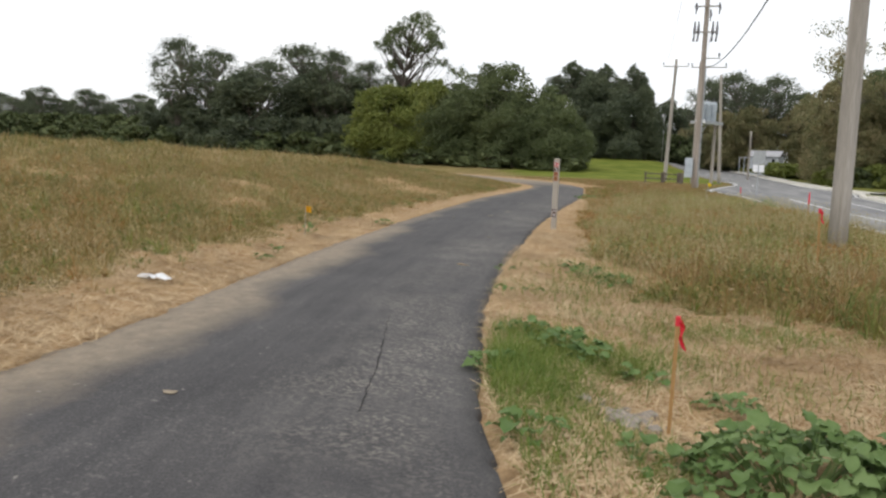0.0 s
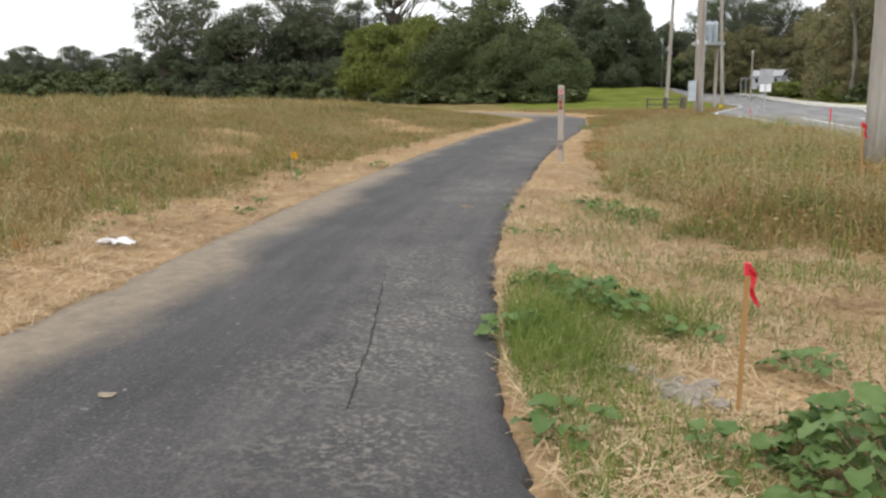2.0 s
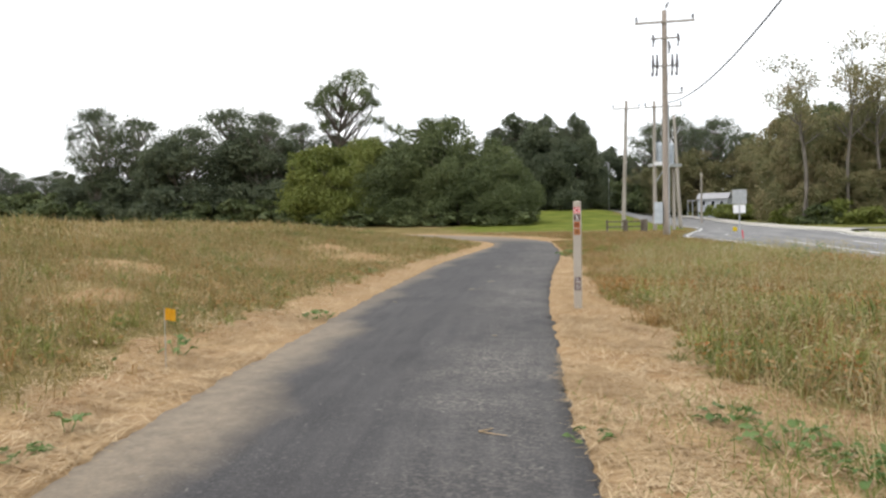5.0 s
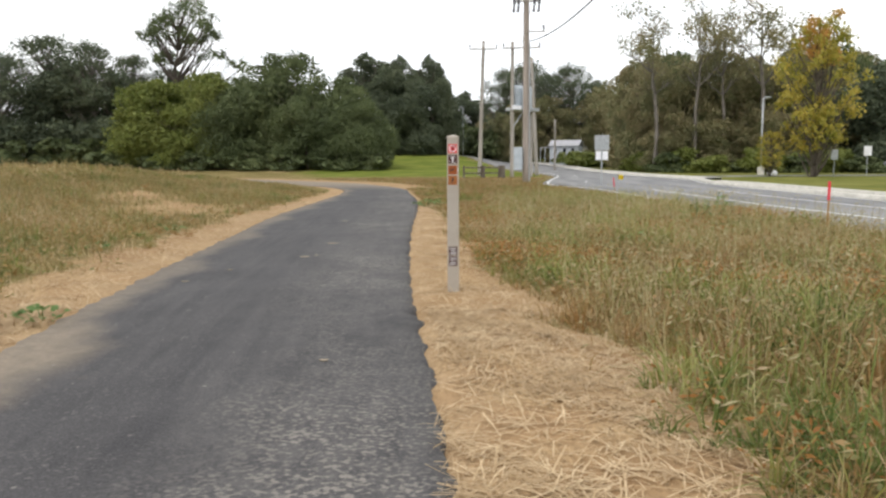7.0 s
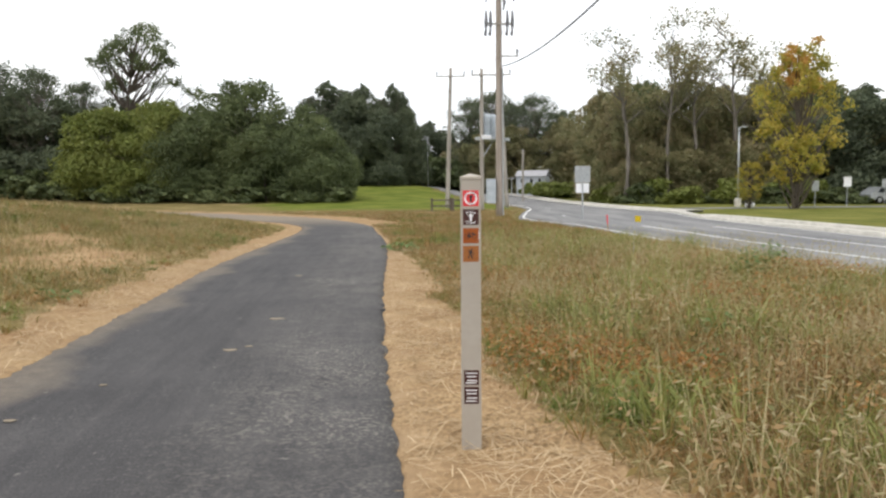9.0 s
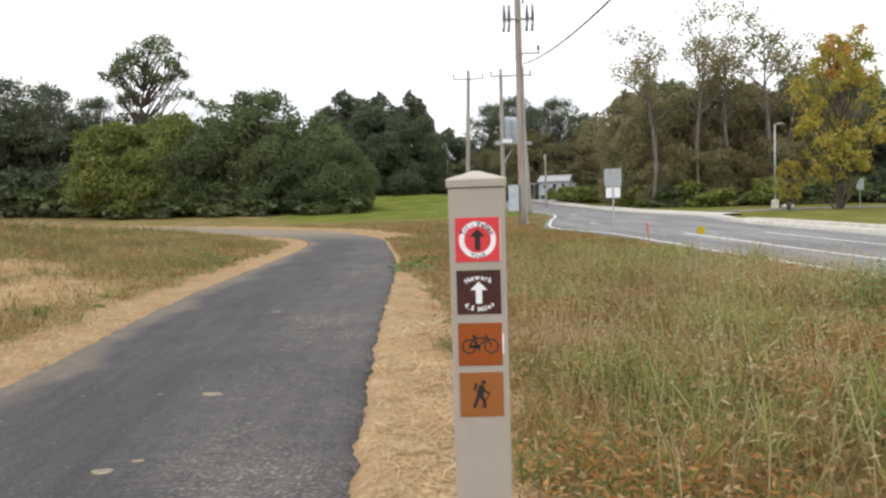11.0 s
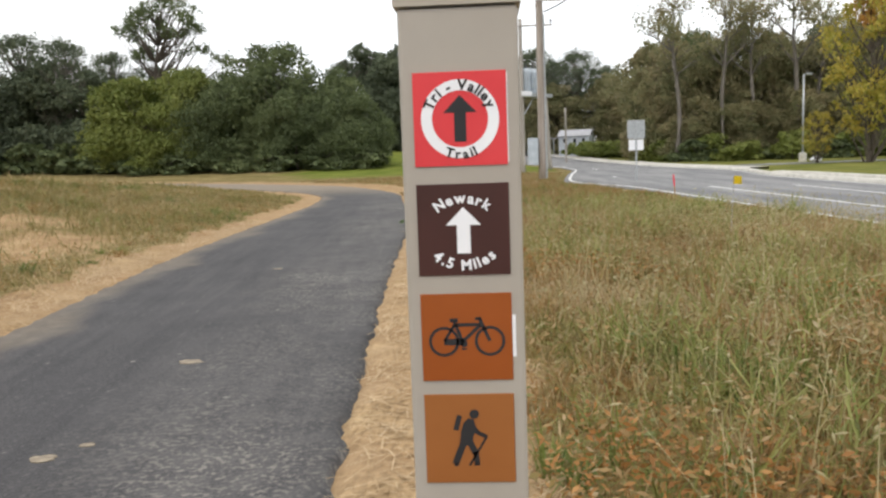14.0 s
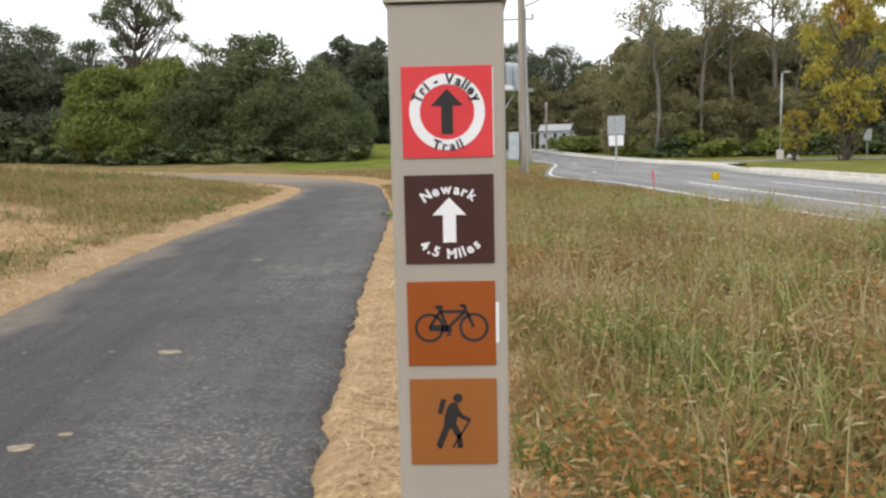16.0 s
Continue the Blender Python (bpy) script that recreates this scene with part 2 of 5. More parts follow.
M_SIDING = plain("pale_grey_siding", (0.40, 0.43, 0.48), (0.50, 0.53, 0.57), 2, 0.7, 0, 20, 0.1)
M_ROOF = plain("grey_shingles", (0.34, 0.34, 0.36), (0.46, 0.46, 0.48), 3, 0.9, 0, 14, 0.4)
M_GLASS = plain("dark_window_glass", (0.02, 0.024, 0.03), (0.04, 0.045, 0.05), 2, 0.08, 0, 20, 0.0)
M_CARPAINT = plain("silver_car_paint", (0.42, 0.44, 0.46), (0.5, 0.52, 0.54), 2, 0.25, 0.5, 20, 0.0)
M_TYRE = plain("black_rubber", (0.02, 0.02, 0.02), (0.035, 0.035, 0.035), 9, 0.8, 0, 50, 0.2)
M_SEAM = plain("open_asphalt_joint", (0.022, 0.021, 0.021), (0.034, 0.033, 0.032), 9, 0.95, 0, 80, 0.3)
M_DUSTSPOT = plain("dried_mud", (0.22, 0.18, 0.13), (0.34, 0.285, 0.21), 18, 0.95, 0, 90, 0.4)

M_DRYGRASS = foliage("dry_meadow_grass", [(0.08, (0.10, 0.125, 0.032)), (0.32, (0.162, 0.165, 0.046)), (0.52, (0.24, 0.195, 0.074)), (0.72, (0.305, 0.22, 0.092)), (0.95, (0.46, 0.36, 0.20))], 0.3, 0.6, 0.35)
M_VERGE = foliage("mixed_verge_grass", [(0.10, (0.075, 0.115, 0.026)), (0.30, (0.165, 0.18, 0.045)), (0.46, (0.26, 0.205, 0.075)), (0.66, (0.275, 0.165, 0.065)), (0.82, (0.33, 0.23, 0.11)), (0.98, (0.46, 0.36, 0.21))], 0.45, 0.6, 0.3, False, (0.32, 1.5, 0.9))
M_TUSSOCK = foliage("tussock_grass", [(0.03, (0.075, 0.125, 0.028)), (0.22, (0.17, 0.21, 0.05)), (0.38, (0.27, 0.27, 0.075)), (0.52, (0.26, 0.19, 0.07)), (0.66, (0.32, 0.165, 0.05)), (0.80, (0.37, 0.255, 0.115)), (0.96, (0.50, 0.40, 0.235))], 0.5, 0.6, 0.3, True)
M_GREENGRASS = foliage("fresh_green_grass", [(0.1, (0.075, 0.13, 0.02)), (0.5, (0.14, 0.21, 0.04)), (0.9, (0.26, 0.29, 0.085))], 0.8, 0.6, 0.4)
M_TUFT = foliage("yellow_green_tufts", [(0.1, (0.12, 0.16, 0.035)), (0.5, (0.22, 0.25, 0.065)), (0.9, (0.36, 0.36, 0.13))], 0.8, 0.6, 0.3)
M_STRAW = foliage("loose_straw", [(0.1, (0.27, 0.175, 0.09)), (0.5, (0.44, 0.315, 0.175)), (0.9, (0.62, 0.48, 0.30))], 0.9, 0.7, 0.1)
M_SEED = foliage("grass_seed_heads", [(0.1, (0.26, 0.23, 0.09)), (0.5, (0.38, 0.33, 0.16)), (0.9, (0.50, 0.43, 0.25))], 0.7)
M_RUSTLEAF = foliage("rusty_weed_leaves", [(0.1, (0.17, 0.09, 0.03)), (0.5, (0.34, 0.155, 0.045)), (0.9, (0.46, 0.25, 0.09))], 0.8, 0.6, 0.3)
M_CLUTTER = foliage("small_weed_leaves", [(0.1, (0.10, 0.14, 0.05)), (0.35, (0.19, 0.20, 0.075)), (0.55, (0.33, 0.21, 0.08)), (0.75, (0.40, 0.27, 0.13)), (0.95, (0.45, 0.36, 0.22))], 0.6, 0.6, 0.35)
M_WEED = foliage("broad_weed_leaf", [(0.1, (0.075, 0.135, 0.036)), (0.5, (0.125, 0.20, 0.06)), (0.9, (0.22, 0.30, 0.12))], 1.2, 0.6, 0.3)
M_LEAF_DARK = foliage("dark_green_leaves", [(0.1, (0.052, 0.070, 0.030)), (0.5, (0.096, 0.124, 0.051)), (0.9, (0.16, 0.188, 0.078))], 0.2, 0.6, 0.35)
M_LEAF_BLUE = foliage("deep_green_leaves", [(0.1, (0.058, 0.077, 0.050)), (0.5, (0.096, 0.12, 0.073)), (0.9, (0.155, 0.178, 0.102))], 0.2, 0.6, 0.35)
M_LEAF_LIME = foliage("yellow_green_leaves", [(0.1, (0.095, 0.125, 0.026)), (0.5, (0.158, 0.19, 0.042)), (0.9, (0.235, 0.255, 0.07))], 0.2, 0.6, 0.35)
M_LEAF_OLIVE = foliage("olive_autumn_leaves", [(0.1, (0.135, 0.16, 0.072)), (0.5, (0.225, 0.225, 0.11)), (0.9, (0.33, 0.27, 0.15))], 0.25, 0.6, 0.45)
M_LEAF_GOLD = foliage("golden_autumn_leaves", [(0.1, (0.19, 0.22, 0.048)), (0.5, (0.37, 0.34, 0.06)), (0.9, (0.50, 0.38, 0.08))], 0.3, 0.6, 0.4)
M_LEAF_AMBER = foliage("amber_autumn_leaves", [(0.1, (0.36, 0.27, 0.06)), (0.5, (0.50, 0.30, 0.07)), (0.9, (0.56, 0.25, 0.07))], 0.3, 0.6, 0.4)


# ---- helpers for meshes ----
def mesh_of(name, bm, material, smooth=False):
    me = bpy.data.meshes.new(name)
    bm.to_mesh(me)
    bm.free()
    me.materials.append(material)
    if smooth:
        me.polygons.foreach_set("use_smooth", [True] * len(me.polygons))
    return me


def part(name, bm, material, parent, label="", smooth=False):
    ob = new(name, mesh_of(name, bm, material, smooth))
    ob.parent = parent
    return tagged(ob, label)


def thing(name, label, category, m=None, group="", kind=""):
    ob = new(name)
    ob.empty_display_size = 0.1
    if m is not None:
        ob.matrix_world = m
    return tagged(ob, label, category, group, kind)


def raw(name, verts, faces, material, attrs=None, smooth=False):
    """A mesh from arrays; faces is an (n, 3) or (n, 4) array."""
    me = bpy.data.meshes.new(name)
    verts, faces = np.asarray(verts, np.float32), np.asarray(faces, np.int32)
    n, k = faces.shape
    me.vertices.add(len(verts))
    me.vertices.foreach_set("co", verts.ravel())
    me.loops.add(n * k)
    me.loops.foreach_set("vertex_index", faces.ravel())
    me.polygons.add(n)
    me.polygons.foreach_set("loop_start", np.arange(0, n * k, k, dtype=np.int32))
    if smooth:
        me.polygons.foreach_set("use_smooth", np.ones(n, bool))
    me.update(calc_edges=True)
    for key, val in (attrs or {}).items():
        a = me.attributes.new(key, "FLOAT", "POINT")
        a.data.foreach_set("value", np.asarray(val, np.float32))
    me.materials.append(material)
    return me


def box(x0, x1, y0, y1, z0, z1, bevel=0.0, bm=None):
    bm = bm or bmesh.new()
    made = bmesh.ops.create_cube(bm, size=1, matrix=Matrix.LocRotScale(((x0 + x1) / 2, (y0 + y1) / 2, (z0 + z1) / 2), None, (x1 - x0, y1 - y0, z1 - z0)))
    if bevel:
        edges = list({e for v in made["verts"] for e in v.link_edges})
        bmesh.ops.bevel(bm, geom=edges, offset=bevel, segments=2, affect="EDGES", profile=0.6)
    return bm


def tube(points, radii, seg=8, bm=None, cap=True):
    bm = bm or bmesh.new()
    rings = []
    pts = [Vector(p) for p in points]
    for k, p in enumerate(pts):
        d = (pts[min(k + 1, len(pts) - 1)] - pts[max(k - 1, 0)]).normalized()
        a = d.cross(Vector((0, 0, 1)))
        a = a.normalized() if a.length > 0.02 else Vector((1, 0, 0))
        c = d.cross(a).normalized()
        rings.append([bm.verts.new(p + radii[k] * (math.cos(2 * math.pi * j / seg) * a + math.sin(2 * math.pi * j / seg) * c)) for j in range(seg)])
    for r, s in zip(rings, rings[1:]):
        for j in range(seg):
            bm.faces.new((r[j], r[(j + 1) % seg], s[(j + 1) % seg], s[j]))
    if cap:
        bm.faces.new(rings[0][::-1])
        bm.faces.new(rings[-1])
    return bm


def flat_poly(points, depth, bm=None, y=0.0):
    """A flat plate in the x-z plane, facing -y, of the given depth."""
    bm = bm or bmesh.new()
    f = [bm.verts.new((x, y, z)) for x, z in points]
    r = [bm.verts.new((x, y + depth, z)) for x, z in points]
    bm.faces.new(f)
    bm.faces.new(r[::-1])
    for k in range(len(f)):
        j = (k + 1) % len(f)
        bm.faces.new((f[j], f[k], r[k], r[j]))
    return bm


# ---- the lie of the land ----
# stations of the trail: its two edges
STATIONS = np.array([
    (10.5, -60, 14, -58.8), (6.2, -46, 10.8, -44.5), (2.2, -33, 7.4, -32), (-0.1, -24, 5.4, -23.5), (-0.6, -19, 3.85, -19), (-1.0, -16, 2.8, -16), (-1.3, -13.6, 1.9, -13.6), (-1.55, -12, 1.47, -12),
    (-1.95, -10, 1.0, -10), (-2.3, -8, 0.63, -8), (-2.65, -6, 0.31, -6), (-3.0, -3.5, 0.0, -3.5), (-3.35, -1, -0.33, -1),
    (-3.75, 2, -0.665, 2), (-4.1, 5, -0.935, 5), (-4.45, 8, -1.18, 8), (-4.8, 11, -1.38, 11), (-5.05, 15, -1.65, 15),
    (-5.3, 20, -2.1, 20), (-5.6, 25, -2.85, 25.5), (-6.3, 29.5, -3.5, 30), (-7.6, 33, -4.9, 34.5), (-10, 37, -7.5, 40.5), (-14, 42.5, -11.8, 46), (-20, 49, -18, 53), (-31, 59, -29.5, 63.5), (-52, 74, -51, 79),
])


def smoothstep(v, a, b):
    k = np.clip((v - a) / (b - a), 0, 1)
    return k * k * (3 - 2 * k)


def dense(table, step=0.12):
    """A smooth, dense run of rows through a table of stations (Catmull-Rom)."""
    rows = []
    n = len(table)
    for i in range(n - 1):
        p0, p1, p2, p3 = table[max(i - 1, 0)], table[i], table[i + 1], table[min(i + 2, n - 1)]
        count = max(2, int(np.hypot(*(p2[:2] - p1[:2])) / step))
        for u in np.arange(count) / count:
            rows.append(0.5 * (2 * p1 + (p2 - p0) * u + (2 * p0 - 5 * p1 + 4 * p2 - p3) * u**2 + (3 * p1 - p0 - 3 * p2 + p3) * u**3))
    rows.append(table[-1])
    return np.array(rows)


RUN = dense(STATIONS)
MID = (RUN[:, :2] + RUN[:, 2:]) / 2
HALF = np.hypot(RUN[:, 0] - RUN[:, 2], RUN[:, 1] - RUN[:, 3]) / 2
WAY = np.gradient(MID, axis=0)
WAY /= np.hypot(WAY[:, 0], WAY[:, 1])[:, None]


def beside(x, y):
    """How far points lie outside the trail's edge (negative on it), and their side: -1 left, 1 right."""
    x, y = np.atleast_1d(np.asarray(x, float)), np.atleast_1d(np.asarray(y, float))
    out, side = np.empty(len(x)), np.empty(len(x))
    for a in range(0, len(x), 20000):
        s = slice(a, a + 20000)
        d2 = (x[s, None] - MID[None, ::2, 0]) ** 2 + (y[s, None] - MID[None, ::2, 1]) ** 2
        k = d2.argmin(1)
        near = np.sqrt(d2[np.arange(len(k)), k])
        k *= 2
        dx, dy = x[s] - MID[k, 0], y[s] - MID[k, 1]
        cross = WAY[k, 1] * dx - WAY[k, 0] * dy
        w = np.hypot(RUN[k, 0] - RUN[k, 2], RUN[k, 1] - RUN[k, 3]) / 2
        out[s] = np.maximum(np.abs(cross), near * 0.0) - w
        beyond = near > np.abs(cross) + 1.0
        out[s][beyond] = near[beyond] - w[beyond]
        side[s] = np.sign(cross)
    return out, side


def wave(x, y, f, s):
    return np.sin(x * f + 1.3 * s) * np.cos(y * f * 0.83 + 2.1 * s) + 0.5 * np.sin(x * f * 2.3 + y * f * 1.7 + s)


def rise(x, y):
    """The far ground climbs, sooner on the lawn than along the road."""
    k = smoothstep(x, -6, 6)
    return 2.4 * smoothstep(y, 62, 135) * (1 - k) + 2.0 * smoothstep(y, 88, 190) * k


def lie(x, y, out=None, side=None):
    """Height of the ground."""
    x, y = np.atleast_1d(np.asarray(x, float)), np.atleast_1d(np.asarray(y, float))
    if out is None:
        out, side = beside(x, y)
    fall = 1 - 0.97 * smoothstep(y, 8, 36)
    left = 0.10 * smoothstep(out, 0.2, 1.6) + 1.34 * smoothstep(out, 0.6, 15) * fall
    left = left * (1 - 0.9 * smoothstep(out, 30, 75))
    left += 0.62 * np.exp(-(((x + 17) / 6.5) ** 2 + ((y - 27) / 9) ** 2)) * smoothstep(out, 0.6, 5)
    right = -0.24 * smoothstep(out, 0.2, 1.3) * (1 - smoothstep(y, -12.5, -6)) + 0.08 * smoothstep(out, 1.2, 3.2) * (1 - smoothstep(x, 5.6, 8.3)) * (1 - smoothstep(y, 14, 24)) * smoothstep(y, -13, -7)
    z = np.where(side < 0, left, right)
    z += 0.055 * wave(x, y, 0.9, 5) * smoothstep(out, 1.2, 3.5) * (1 - smoothstep(y, 30, 45)) * (1 - smoothstep(x, 4.5, 7.0))
    z += 0.02 * wave(x, y, 1.1, 3) * smoothstep(out, 0.3, 1.5) * (side < 0) + 0.012 * wave(x, y, 3.3, 1) * smoothstep(out, 0.15, 0.8)
    z += rise(x, y)
    tread = (side < 0) * smoothstep(out, 0.12, 0.3) * (1 - smoothstep(out, 0.75, 1.05)) * smoothstep(y, -17, -14) * (1 - smoothstep(y, -7.5, -5))
    z += 0.024 * tread * np.sin(2 * np.pi * (y + 0.35 * x) / 0.3)
    return np.where(out < 0, -0.07, z - 0.004 - 0.03 * (1 - smoothstep(out, 0.0, 0.12)))


def ground_at(x, y):
    return float(lie(x, y)[0])


def bare_spots(x, y):
    b = np.zeros(np.shape(x))
    for cx, cy, rx, ry in ((-7.6, 11.5, 1.7, 3.6), (-9.5, 15, 1.5, 2.5), (-7, -1.5, 0.8, 1.0), (-9.5, 3, 1.2, 1.4), (-11, -3, 1.0, 1.0)):
        b = np.maximum(b, 0.8 * np.exp(-(((x - cx) / rx) ** 2 + ((y - cy) / ry) ** 2)))
    return b


def straw_mask(x, y, out, side):
    wl = np.interp(y, [-24, -11, -5, 5, 16, 30], [1.7, 1.4, 1.25, 0.95, 0.75, 0.8])
    wr = np.interp(y, [-24, -10.2, -8.8, -6, -2, 1, 4, 10, 13.5, 16, 50], [5.5, 4.6, 2.1, 1.75, 1.3, 1.05, 0.95, 0.8, 0.6, 0.12, 0.12])
    w = np.where(side < 0, wl, wr)
    w = np.where(y > 31, 2.0, w) * (1 + 0.16 * wave(x, y, 1.7, 6) + 0.12 * wave(x, y, 5.3, 2))
    m = 1 - smoothstep(out, w * np.where(side < 0, 0.45, 0.75), w * np.where(side < 0, 1.5, 1.25))
    m = np.maximum(m, np.where(side < 0, bare_spots(x, y), 0))
    return m


# road: near edge and far edge along its length
ROAD = np.array([
    (16.5, -60, 25, -60), (11.1, -20, 17.8, -20), (8.65, -2.5, 14.9, -2.5), (6.3, 13.5, 13.0, 13.5), (5.5, 23, 12.5, 25), (4.9, 29.5, 12.4, 36), (3.5, 36, 13.6, 45),
    (4.4, 46, 13.0, 53), (6.0, 61, 12.2, 66), (5.0, 80, 12.4, 88), (1.5, 105, 10.5, 118), (-7, 140, 2.5, 148), (-24, 180, -14, 186), (-70, 230, -60, 238),
])

# ---- the large structure ----
def ground_sheet():
    xs = np.concatenate([-np.geomspace(1500, 14, 26), np.arange(-13.5, 9.5, 0.14), np.geomspace(10, 1500, 28)])
    ys = np.concatenate([-np.geomspace(900, 25, 14), np.arange(-24, -17, 0.25), np.arange(-17, -4, 0.1), np.arange(-4, 34, 0.2), np.arange(34.5, 90, 1.5), np.geomspace(92, 2500, 26)])
    gx, gy = np.meshgrid(xs, ys)
    x, y = gx.ravel(), gy.ravel()
    out, side = beside(x, y)
    z = lie(x, y, out, side)
    near, far = road_edges(y)
    under = (x > near - 0.05) & (x < far + 0.05) & (y > -60) & (y < 230)
    z = np.where(under, z - 0.12, z)
    lawn = smoothstep(y, 52, 66) * (x > -14 - 0.3 * (y - 60)) * (x < near - 1)
    lawn = np.maximum(lawn, 0.7 * (x > far + 0.4) * (y > 5))
    nx, ny = len(xs), len(ys)
    i = np.arange(ny - 1)[:, None] * nx + np.arange(nx - 1)[None]
    faces = np.stack([i, i + 1, i + nx + 1, i + nx], -1).reshape(-1, 4)
    me = raw("ground", np.stack([x, y, z], 1), faces, M_GROUND, {"straw": straw_mask(x, y, out, side), "lawn": lawn, "sand": np.exp(-((np.maximum(out, 0) / np.where(side < 0, 0.55, 0.28)) ** 2))}, True)
    tagged(new("ground", me), "dry grassy field with straw-mulched trail shoulders", "ground", kind="structure")


RROWS = dense(ROAD, 1.5)


def road_edges(y):
    return np.interp(y, RROWS[:, 1], RROWS[:, 0]), np.interp(y, RROWS[:, 3], RROWS[:, 2])


def strip(name, rows, across, material, top, thick, label, category, attrs=None, jitter=0.0, rng=None):
    """A paved strip between two edges, with its sides."""
    n, k = len(rows), across + 1
    u = np.linspace(0, 1, k)
    L, R = rows[:, None, :2], rows[:, None, 2:]
    xy = L * (1 - u)[None, :, None] + R * u[None, :, None]
    if jitter:
        wob = jitter * rng.standard_normal((n, 2))
        xy[:, 0, 0] += wob[:, 0]
        xy[:, -1, 0] += wob[:, 1]
    z = top(xy[..., 0], xy[..., 1], u[None, :] + 0 * xy[..., 0])
    verts = np.concatenate([xy, z[..., None]], -1)
    low = verts[:, [0, -1]].copy()
    low[..., 2] -= thick
    low[:, 0, 0] -= 0.03
    low[:, 1, 0] += 0.03
    verts = np.concatenate([low[:, :1], verts, low[:, 1:]], 1)
    k += 2
    i = np.arange(n - 1)[:, None] * k + np.arange(k - 1)[None]
    faces = np.stack([i, i + 1, i + k + 1, i + k], -1).reshape(-1, 4)
    at = {}
    if attrs:
        uu = np.concatenate([[0], u, [1]])[None, :] + np.zeros((n, 1))
        at = attrs(verts[..., 0], verts[..., 1], uu)
        at = {a: v.ravel() for a, v in at.items()}
    me = raw(name, verts.reshape(-1, 3), faces, material, at, True)
    return tagged(new(name, me), label, category, kind="structure")


def trail_attrs(x, y, u):
    wob = 0.04 * wave(x * 0 + 1, y, 1.7, 2) + 0.02 * wave(x, y, 6.0, 1)
    wide = 0.19 + 0.15 * (1 - smoothstep(y, -7, 1))
    dust = (0.95 - 0.46 * smoothstep(y, -6, 2)) * (1 - smoothstep(u + wob, wide * 0.15, wide * 1.05))
    scuff = smoothstep(u + wob, 0.48, 0.78) * (0.72 + 0.28 * np.sin(y * 0.9)) * (1 - 0.75 * smoothstep(u + 0.5 * wob, 0.93, 0.975) * (1 - smoothstep(y, -7, -5)))
    far = smoothstep(y, 26, 40)
    along = y + 0.28 * x
    return {"dust": np.clip(np.maximum(dust, far * 0.8), 0, 1), "scuff": np.clip(scuff, 0, 1), "across": u * 3.1, "along": along}


ground_sheet()
trail = strip("trail", RUN, 18, M_ASPHALT, lambda x, y, u: 0.012 - 0.05 * (u - 0.5) ** 2 + 0.003 * wave(x, y, 2.0, 1), 0.07,
              "new black asphalt footpath with a dusty edge", "path", trail_attrs, 0.022, np.random.default_rng(3))
strip("road", RROWS, 4, M_ROAD, lambda x, y, u: 0.02 + rise(x, y), 0.2,
      "worn grey asphalt road with white lines", "road")


def line_strip(name, rows, width, z, material, label, category, thick=0.004):
    a = np.array(rows, float)
    d = np.gradient(a[:, :2], axis=0)
    d /= np.hypot(d[:, 0], d[:, 1])[:, None]
    nrm = np.stack([-d[:, 1], d[:, 0]], 1) * width / 2
    lift = z + rise(a[:, 0], a[:, 1])
    top = [np.column_stack([a[:, :2] + s * nrm, lift]) for s in (1, -1)]
    low = [t - (0, 0, thick) for t in top]
    n = len(a)
    verts = np.stack([low[0], top[0], top[1], low[1]], 1).reshape(-1, 3)
    i = np.arange(n - 1)[:, None] * 4 + np.arange(3)[None]
    faces = np.stack([i, i + 1, i + 5, i + 4], -1).reshape(-1, 4)
    return tagged(new(name, raw(name, verts, faces, material)), label, category, kind="structure")


def offset_line(u0, y0, y1, add=0.0):
    """Points along the road at the share u0 of its width, between two y."""
    out = []
    for r in RROWS:
        p = r[:2] * (1 - u0) + r[2:] * u0
        if y0 <= p[1] <= y1:
            out.append((p[0] + add, p[1]))
    return out


line_strip("edge_line", offset_line(0, -55, 78, 0.25), 0.13, 0.028, M_PAINT, "solid white edge line", "road marking")
line_strip("edge_line", offset_line(0.33, -55, 28), 0.13, 0.028, M_PAINT, "solid white lane line", "road marking")
line_strip("edge_line", offset_line(0.67, -55, 27), 0.10, 0.028, M_PAINT, "worn white lane line", "road marking")
line_strip("edge_line", offset_line(0.97, -55, 110), 0.12, 0.028, M_PAINT, "faded white edge line", "road marking")
for y in np.arange(30, 62, 3.2):
    pts = offset_line(0.27, y, y + 1.9)
    if len(pts) > 1:
        line_strip("dash", pts, 0.12, 0.028, M_PAINT, "white dashed lane line", "road marking")
line_strip("kerb", offset_line(1.0, -55, 205, 0.18), 0.34, 0.15, M_CONCRETE, "pale concrete kerb", "kerb", 0.2)
line_strip("pavement", offset_line(1.0, 46, 205, 1.6), 1.1, 0.13, M_CONCRETE, "pale concrete pavement beside the road", "pavement", 0.2)
# side drive beyond the road with its kerb
line_strip("kerb", [(15.2, 2), (14.5, 12), (14.1, 22), (13.95, 30), (13.75, 35.5), (13.3, 38)], 0.4, 0.16, M_CONCRETE, "pale concrete island kerb", "kerb", 0.2)
line_strip("driveway", [(17, 56), (22, 57), (30, 58), (45, 59), (70, 60)], 3.0, 0.03, M_ROAD, "grey asphalt car park drive", "road", 0.1)


# ---- the trail post, its cap, plates and lettering ----
GLYPHS = {}


